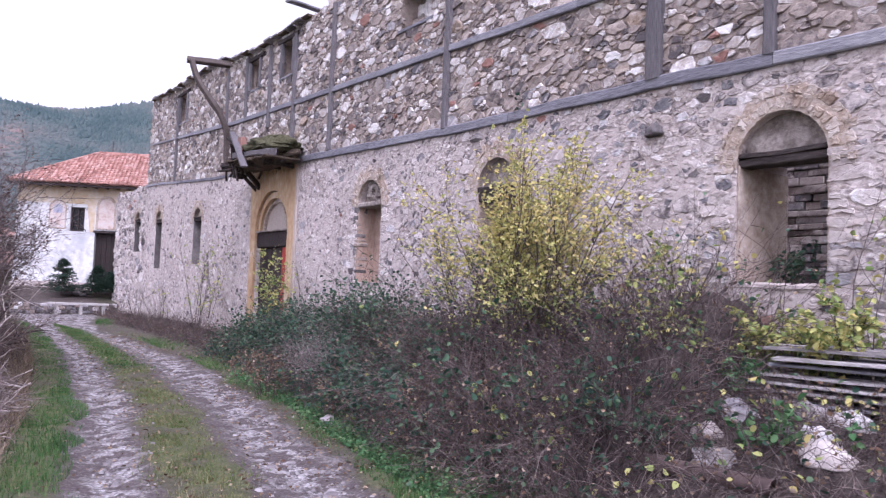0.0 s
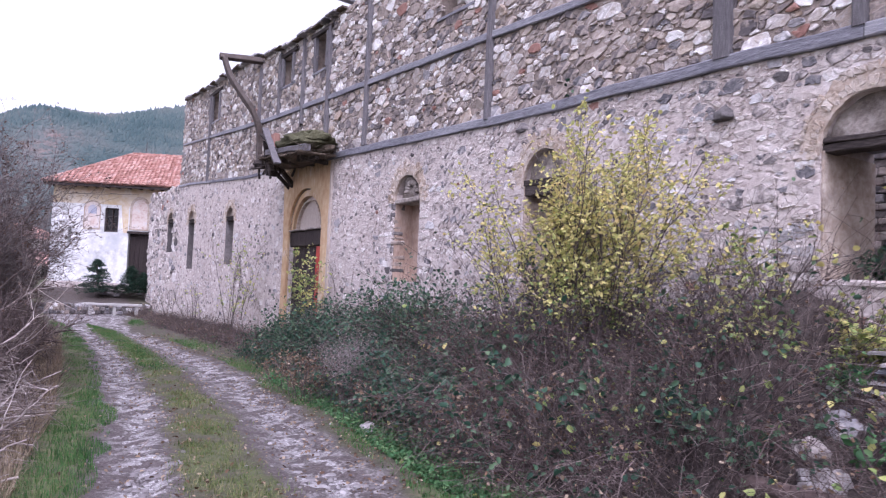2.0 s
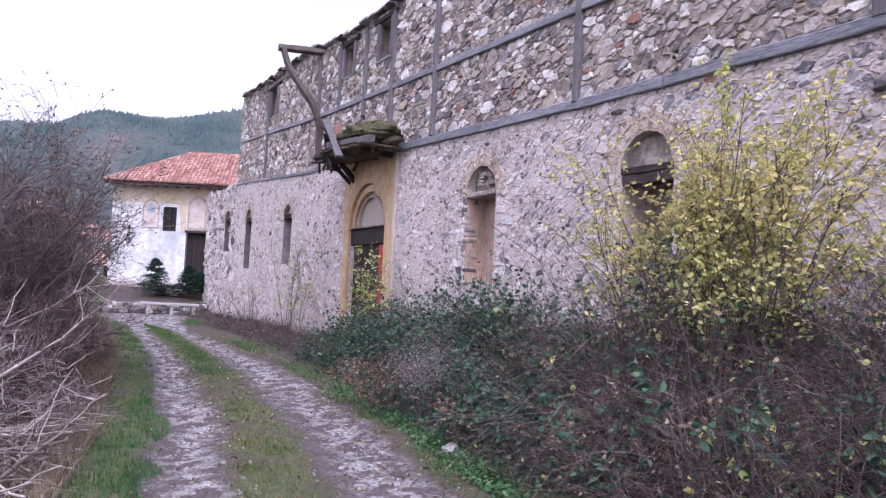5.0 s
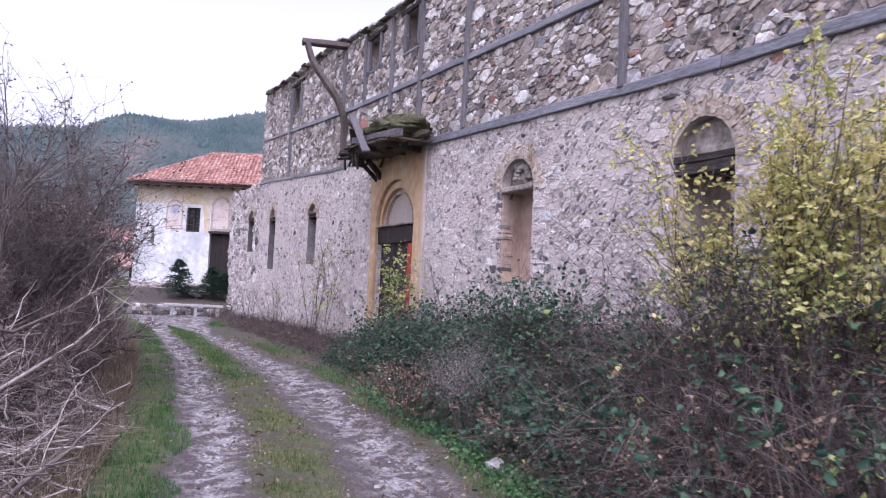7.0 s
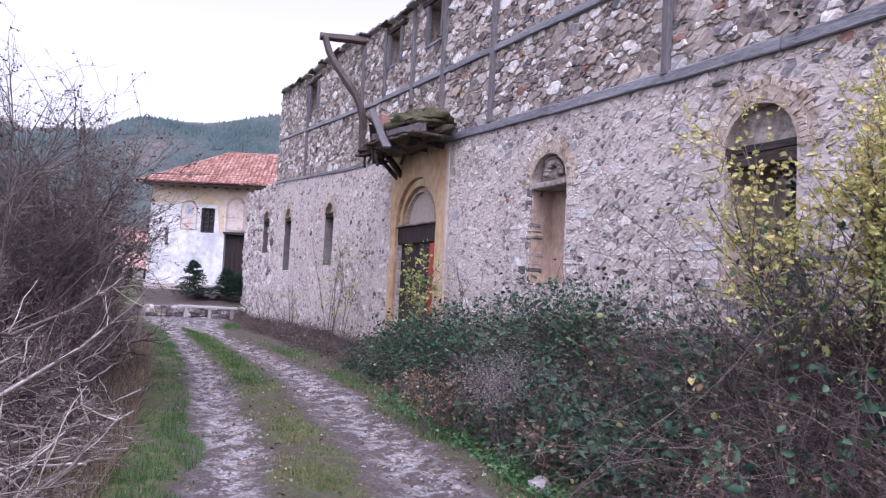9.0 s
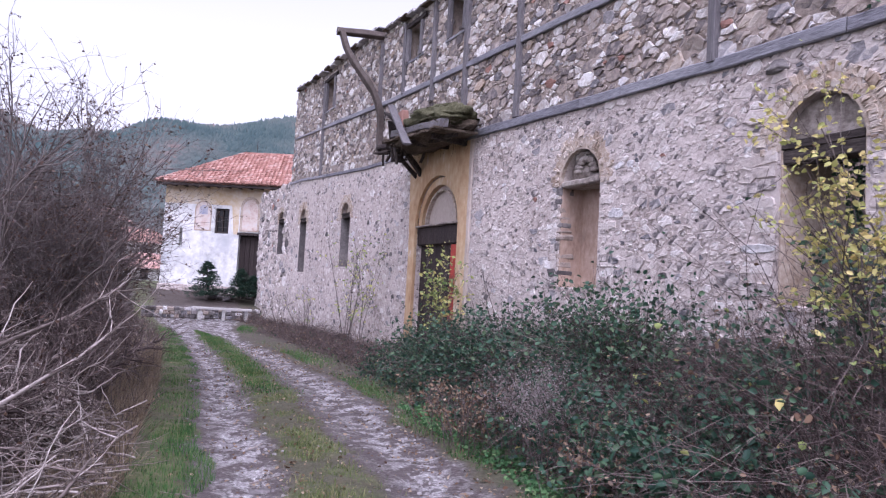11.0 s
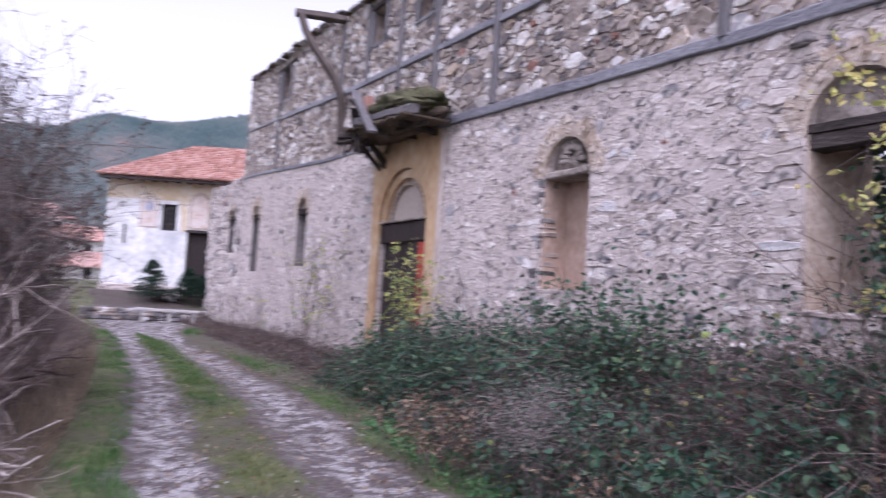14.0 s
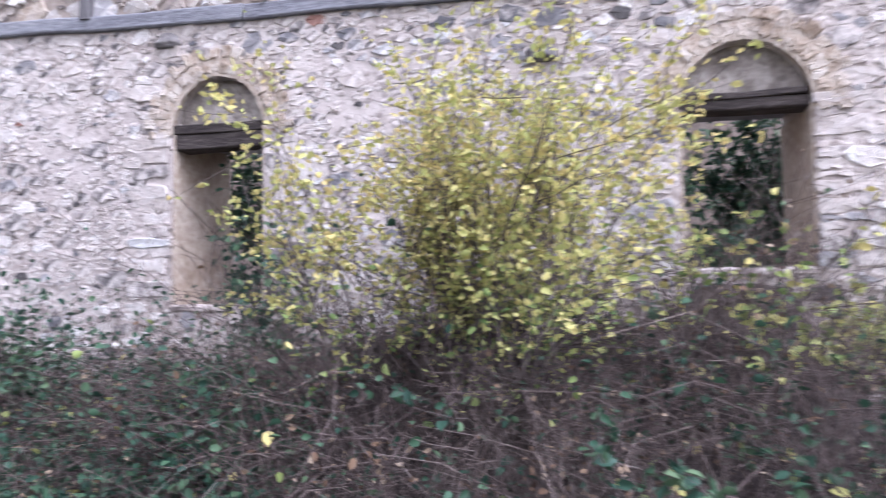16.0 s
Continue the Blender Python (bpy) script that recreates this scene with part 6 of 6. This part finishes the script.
def gravel(name, x, y, size, mat, label, seed, flat=0.35):
    r = np.random.default_rng(seed)
    n = len(x)
    m = 6
    a = np.arange(m) * 2 * np.pi / m
    rad = size[:, None] * r.uniform(0.6, 1.15, (n, m))
    rot = r.uniform(0, 6.28, n)[:, None]
    el = r.uniform(0.6, 1.0, n)[:, None]
    px, py = rad * np.cos(a + rot), rad * np.sin(a + rot) * el
    z = land(x, y)
    lo = np.stack([x[:, None] + px, y[:, None] + py, np.repeat((z - 0.012)[:, None], m, 1)], -1)
    hi = np.stack([x[:, None] + px * 0.7, y[:, None] + py * 0.7, z[:, None] + size[:, None] * flat * r.uniform(0.5, 1.3, (n, m))], -1)
    v = np.concatenate([lo, hi], axis=1).reshape(-1, 3)
    o = np.arange(n) * 2 * m
    i = np.arange(m)
    q = np.stack([i, (i + 1) % m, m + (i + 1) % m, m + i], -1)
    side = (o[:, None, None] + q[None]).reshape(-1, 4)
    top = np.concatenate([o[:, None] + np.array([m, m + 1, m + 2, m + 3]), o[:, None] + np.array([m, m + 3, m + 4, m + 5])])
    return tagged(part(name, mesh_of(name, v, np.concatenate([side, top])), mat), label, "gravel", kind="stuff")


n = 2600
y = 2.4 + 22 * r.uniform(0, 1, n) ** 1.4
k = r.uniform(0, 1, n) < 0.45
x = np.where(k, (interp(y, RUT_A) + interp(y, RUT_B)) / 2 + r.normal(0.08, 0.2, n), (interp(y, RUT_C) + interp(y, RUT_D)) / 2 + r.normal(0.0, 0.27, n))
gravel("gravel", x, y, r.gamma(2.0, 0.007, n) + 0.006, PEBBLE, "grey gravel and flat stones in the wheel ruts", 141)
n = 110
y = 2.6 + 16 * r.uniform(0, 1, n) ** 1.3
x = np.where(r.uniform(0, 1, n) < 0.4, (interp(y, RUT_A) + interp(y, RUT_B)) / 2 + r.normal(0.1, 0.14, n), (interp(y, RUT_C) + interp(y, RUT_D)) / 2 + r.normal(0.0, 0.2, n))
gravel("bedrock_stones", x, y, r.uniform(0.04, 0.12, n), PEBBLE, "flat worn stones showing through the track", 142, 0.05)
verge_stone = part("verge_stone", mound(-2.86, 6.66, 0.02, 0.1, 0.13, 0.08, 3, 12, 8, 0.4), ROCK_WHITE)
tagged(verge_stone, "pale stone lying in the grass verge", "stone")
# sticks on the track
for i, (sx, sy, a, L) in enumerate([(-5.45, 6.8, 0.9, 0.34), (-5.1, 8.4, 0.6, 0.4), (-5.6, 8.0, 2.4, 0.3), (-4.9, 9.6, 0.8, 0.22)]):
    p = np.array([sx, sy, float(land(sx, sy)) + 0.015])
    d = np.array([math.cos(a), math.sin(a), 0.02])
    ln = grow(p[None], d[None], np.array([L]), 6, 0.12, 0.0)
    tw = side_shoots(ln, 3, 0.3, 0.9, L * 0.4, 4, 0.15, 0.05)
    tagged(part("stick", mesh_of("stick", *join([tubes(ln, taper(1, 6, 0.009, 0.004), 5), tubes(tw, taper(3, 4, 0.004, 0.002), 5)])), BRUSH), "dry broken stick lying on the track", "stick", "sticks on the track")

# ---- rubble, boards and pipe by the near window ----
def rest_z(x, y):
    return float(land(x, y))


boards = thing("board_pile", (-0.85, 1.0, 0.9), "pile of weathered grey boards on rubble", "boards")
for i in range(21):
    lay = i // 3
    y1 = 1.9 - 0.04 * lay + rs.uniform(-0.2, 0.12)
    x = -1.3 + (i % 3) * 0.3 + rs.uniform(-0.06, 0.06)
    zz = 0.98 + lay * 0.072
    part("board", timber(along((x + 0.3, y1 - 2.3, zz + 0.03), (x, y1, zz + rs.uniform(-0.02, 0.02)), 5), 0.2, 0.026, 0.012, i, (0, 0, 1)), BOARD if i % 4 else WOOD_GREY, boards)
for y in (0.2, 1.2):
    part("bearer", timber(along((-1.55, y, 0.92), (-0.3, y + 0.15, 0.92), 4), 0.12, 0.12, 0.02, y), WOOD_DARK, boards)
for i, (x, y, q, m) in enumerate([(-2.46, 1.32, 0.15, ROCK_WHITE), (-1.95, 1.1, 0.11, STONE_GREY), (-1.5, 1.12, 0.13, ROCK_WHITE), (-2.1, 0.75, 0.14, STONE_GREY), (-1.6, 1.95, 0.16, STONE_GREY), (-1.75, 1.6, 0.13, STONE_GREY), (-2.3, 0.6, 0.15, STONE_LOW), (-1.9, 1.45, 0.14, STONE_GREY), (-1.65, 0.75, 0.15, STONE_GREY), (-2.15, 1.6, 0.12, STONE_LOW), (-1.35, 1.5, 0.13, ROCK_WHITE)]):
    tagged(part("rock", mound(x, y, rest_z(x, y) + q * 0.2, q * 0.9, q * 1.1, q * 0.85, i + 2, 18, 12, 0.32), m), "rough pale rock lying in the rubble" if m is ROCK_WHITE else "grey rock lying in the rubble", "rock", "rocks in the rubble")
tray = part("metal_scrap", box(-2.32, -2.12, 1.75, 1.98, rest_z(-2.2, 1.9), rest_z(-2.2, 1.9) + 0.22, 0.03, 0.02, 3, 4), PIPE)
tagged(tray, "dark crumpled metal scrap among the weeds", "scrap")
pipe = thing("drain_pipe", (-2.65, 1.6, 0.4), "rusty brown pipe lying in the weeds", "pipe")
pl = np.array([[[-2.55 - 0.1 * k, 2.3 - 1.55 * k, rest_z(-2.55 - 0.1 * k, 2.3 - 1.55 * k) + 0.06] for k in (0, 0.35, 0.7, 1.0)]])
part("tube", mesh_of("tube", *tubes(pl, np.full((1, 4), 0.062), 14), True), PIPE, pipe)
part("collar", mesh_of("collar", *tubes(pl[:, 1:3] * 0.3 + pl[:, 1:2] * 0.7, np.full((1, 2), 0.074), 14), True), PIPE, pipe)


# ---- firs by the house ----
def fir(x, y, z, h, seed):
    r = np.random.default_rng(seed)
    t = thing("fir_tree", (x, y, z), "small dark green fir tree before the house", "tree", "firs before the house")
    part("trunk", timber([(x, y, z - 0.1), (x, y, z + h * 0.5), (x, y, z + h)], 0.05, 0.05, 0.005, seed), BARK, t)
    n = 170
    s = r.uniform(0.04, 0.97, n)
    a = r.uniform(0, 6.283, n)
    base = np.column_stack([np.full(n, x), np.full(n, y), z + h * s])
    way = np.column_stack([np.cos(a), np.sin(a), np.full(n, 0.15)])
    L = (1 - s) ** 0.8 * h * 0.58 + 0.06
    lines = grow(base, way, L, 6, 0.05, -0.03, r)
    part("branchwork", mesh_of("branchwork", *tubes(lines, taper(n, 6, 0.008, 0.003, r))), BARK, t)
    at = tips(lines, 4200, 0.1, 1, r)
    part("needles", mesh_of("needles", *leaf_blades(at, r.uniform(0.06, 0.12, len(at)), 0.3, 0.5, r)), FIR, t)


fir(-2.1, 35.3, 0.85, 1.6, 151)
fir(-0.65, 35.0, 0.9, 1.3, 152)
fir(-0.15, 34.8, 0.9, 1.0, 153)

# ---- distance ----
def hillside():
    xs, ys = np.linspace(-500, 520, 110), np.linspace(95, 520, 60)
    X, Y = np.meshgrid(xs, ys, indexing="ij")
    az = X / 400
    crest = interp(X, [(-500, 3), (-50, 3), (-10, -5), (20, -5), (60, 1), (95, 7), (160, 12), (520, 12)]) + 400 * (0.196 + 0.12 * az) + 6 * wobble(X, 0 * X, 0.021) + 3 * wobble(X, X, 0.05)
    up = smooth((Y - 110) / 290)
    Z = up * np.clip(crest, 55, 190) + up * (1 - up) * 30 * wobble(X, Y, 0.012) - 2 - smooth((Y - 405) / 100) * 30
    i = np.arange(X.size).reshape(X.shape)
    f = np.stack([i[:-1, :-1], i[1:, :-1], i[1:, 1:], i[:-1, 1:]], axis=-1).reshape(-1, 4)
    # hill and tree colours carry the haze; no air is rendered
    h = part("backdrop_hill", mesh_of("backdrop_hill", np.stack([X, Y, Z], -1).reshape(-1, 3), f, True), HILL_HAZED)
    tagged(h, "wooded hillside behind the village, with distance haze in its blue-grey colour", "hill", kind="structure")
    r = np.random.default_rng(161)
    n = 42000
    x = r.uniform(-60, 150, n)
    y = 130 + 290 * r.uniform(0, 1, n) ** 0.7
    fx = np.clip((x + 500) / 1020 * 109, 0, 108.99)
    fy = np.clip((y - 95) / 425 * 59, 0, 58.99)
    ix, iy = fx.astype(int), fy.astype(int)
    z = (Z[ix, iy] * (1 - fx % 1) + Z[ix + 1, iy] * (fx % 1)) * (1 - fy % 1) + (Z[ix, iy + 1] * (1 - fx % 1) + Z[ix + 1, iy + 1] * (fx % 1)) * (fy % 1)
    s = r.uniform(0.35, 1.0, n) * (0.45 + y / 500)
    tall = np.where(wobble(x, y, 0.03) + r.normal(0, 0.4, n) > 0.2, r.uniform(1.6, 2.8, n), r.uniform(0.8, 1.2, n))
    V = np.array([(1, 0, 0.1), (0.2, 1, 0), (-1, 0.1, 0.1), (-0.1, -1, 0), (0, 0, 1)], float)
    F = np.array([(0, 1, 4), (1, 2, 4), (2, 3, 4), (3, 0, 4)])
    vv = V[None] * r.uniform(0.6, 1.3, (n, len(V), 1)) * s[:, None, None]
    vv[:, :, 2] *= tall[:, None]
    vv = vv + np.column_stack([x, y, z - s * 0.1])[:, None, :]
    ff = F[None] + (np.arange(n) * len(V))[:, None, None]
    t = part("far_trees", mesh_of("far_trees", vv.reshape(-1, 3), ff.reshape(-1, 3), True), FOREST_HAZED)
    tagged(t, "autumn woods covering the far hillside, with distance haze in their colour", "trees", kind="stuff")


hillside()


def far_house(x, y, z, w, d, h, rz, seed):
    t = thing("village_house", (x, y, z), "distant white village house with a red tiled roof", "house", "village houses")
    M = pose(x, y, z, 0, 0, rz)

    def add(name, bm, mat, par=t):
        bmesh.ops.transform(bm, matrix=M, verts=bm.verts)
        return part(name, bm, mat, par)

    wall = add("wall", box(-w / 2, w / 2, -d / 2, d / 2, -3, h, 0.03), PAINT_WHITE)
    bm = bmesh.new()
    e = [bm.verts.new(p) for p in ((-w / 2 - 0.5, -d / 2 - 0.5, h), (w / 2 + 0.5, -d / 2 - 0.5, h), (w / 2 + 0.5, d / 2 + 0.5, h), (-w / 2 - 0.5, d / 2 + 0.5, h), (-w / 5, 0, h + d * 0.3), (w / 5, 0, h + d * 0.3))]
    for q in ((0, 1, 5, 4), (1, 2, 5), (2, 3, 4, 5), (3, 0, 4), (3, 2, 1, 0)):
        bm.faces.new([e[i] for i in q])
    bmesh.ops.recalc_face_normals(bm, faces=bm.faces)
    add("roof", bm, TILE)
    for i in range(3):
        for j in range(2):
            u = -w / 2 + w * (i + 0.5) / 3
            zz = h * (0.2 + 0.45 * j)
            add("window", box(u - 0.5, u + 0.5, -d / 2 - 0.05, -d / 2 - 0.01, zz, zz + 1.2, 0.02), GLASS_DARK)


far_house(-2.2, 110, 1.2, 9, 7, 4.8, 15, 1)
far_house(-7.5, 125, 4.5, 10, 8, 5, -10, 2)
far_house(-1.5, 92, -1.2, 7, 6, 3.6, 30, 3)
far_house(-15, 130, 3.0, 9, 8, 5, 20, 4)
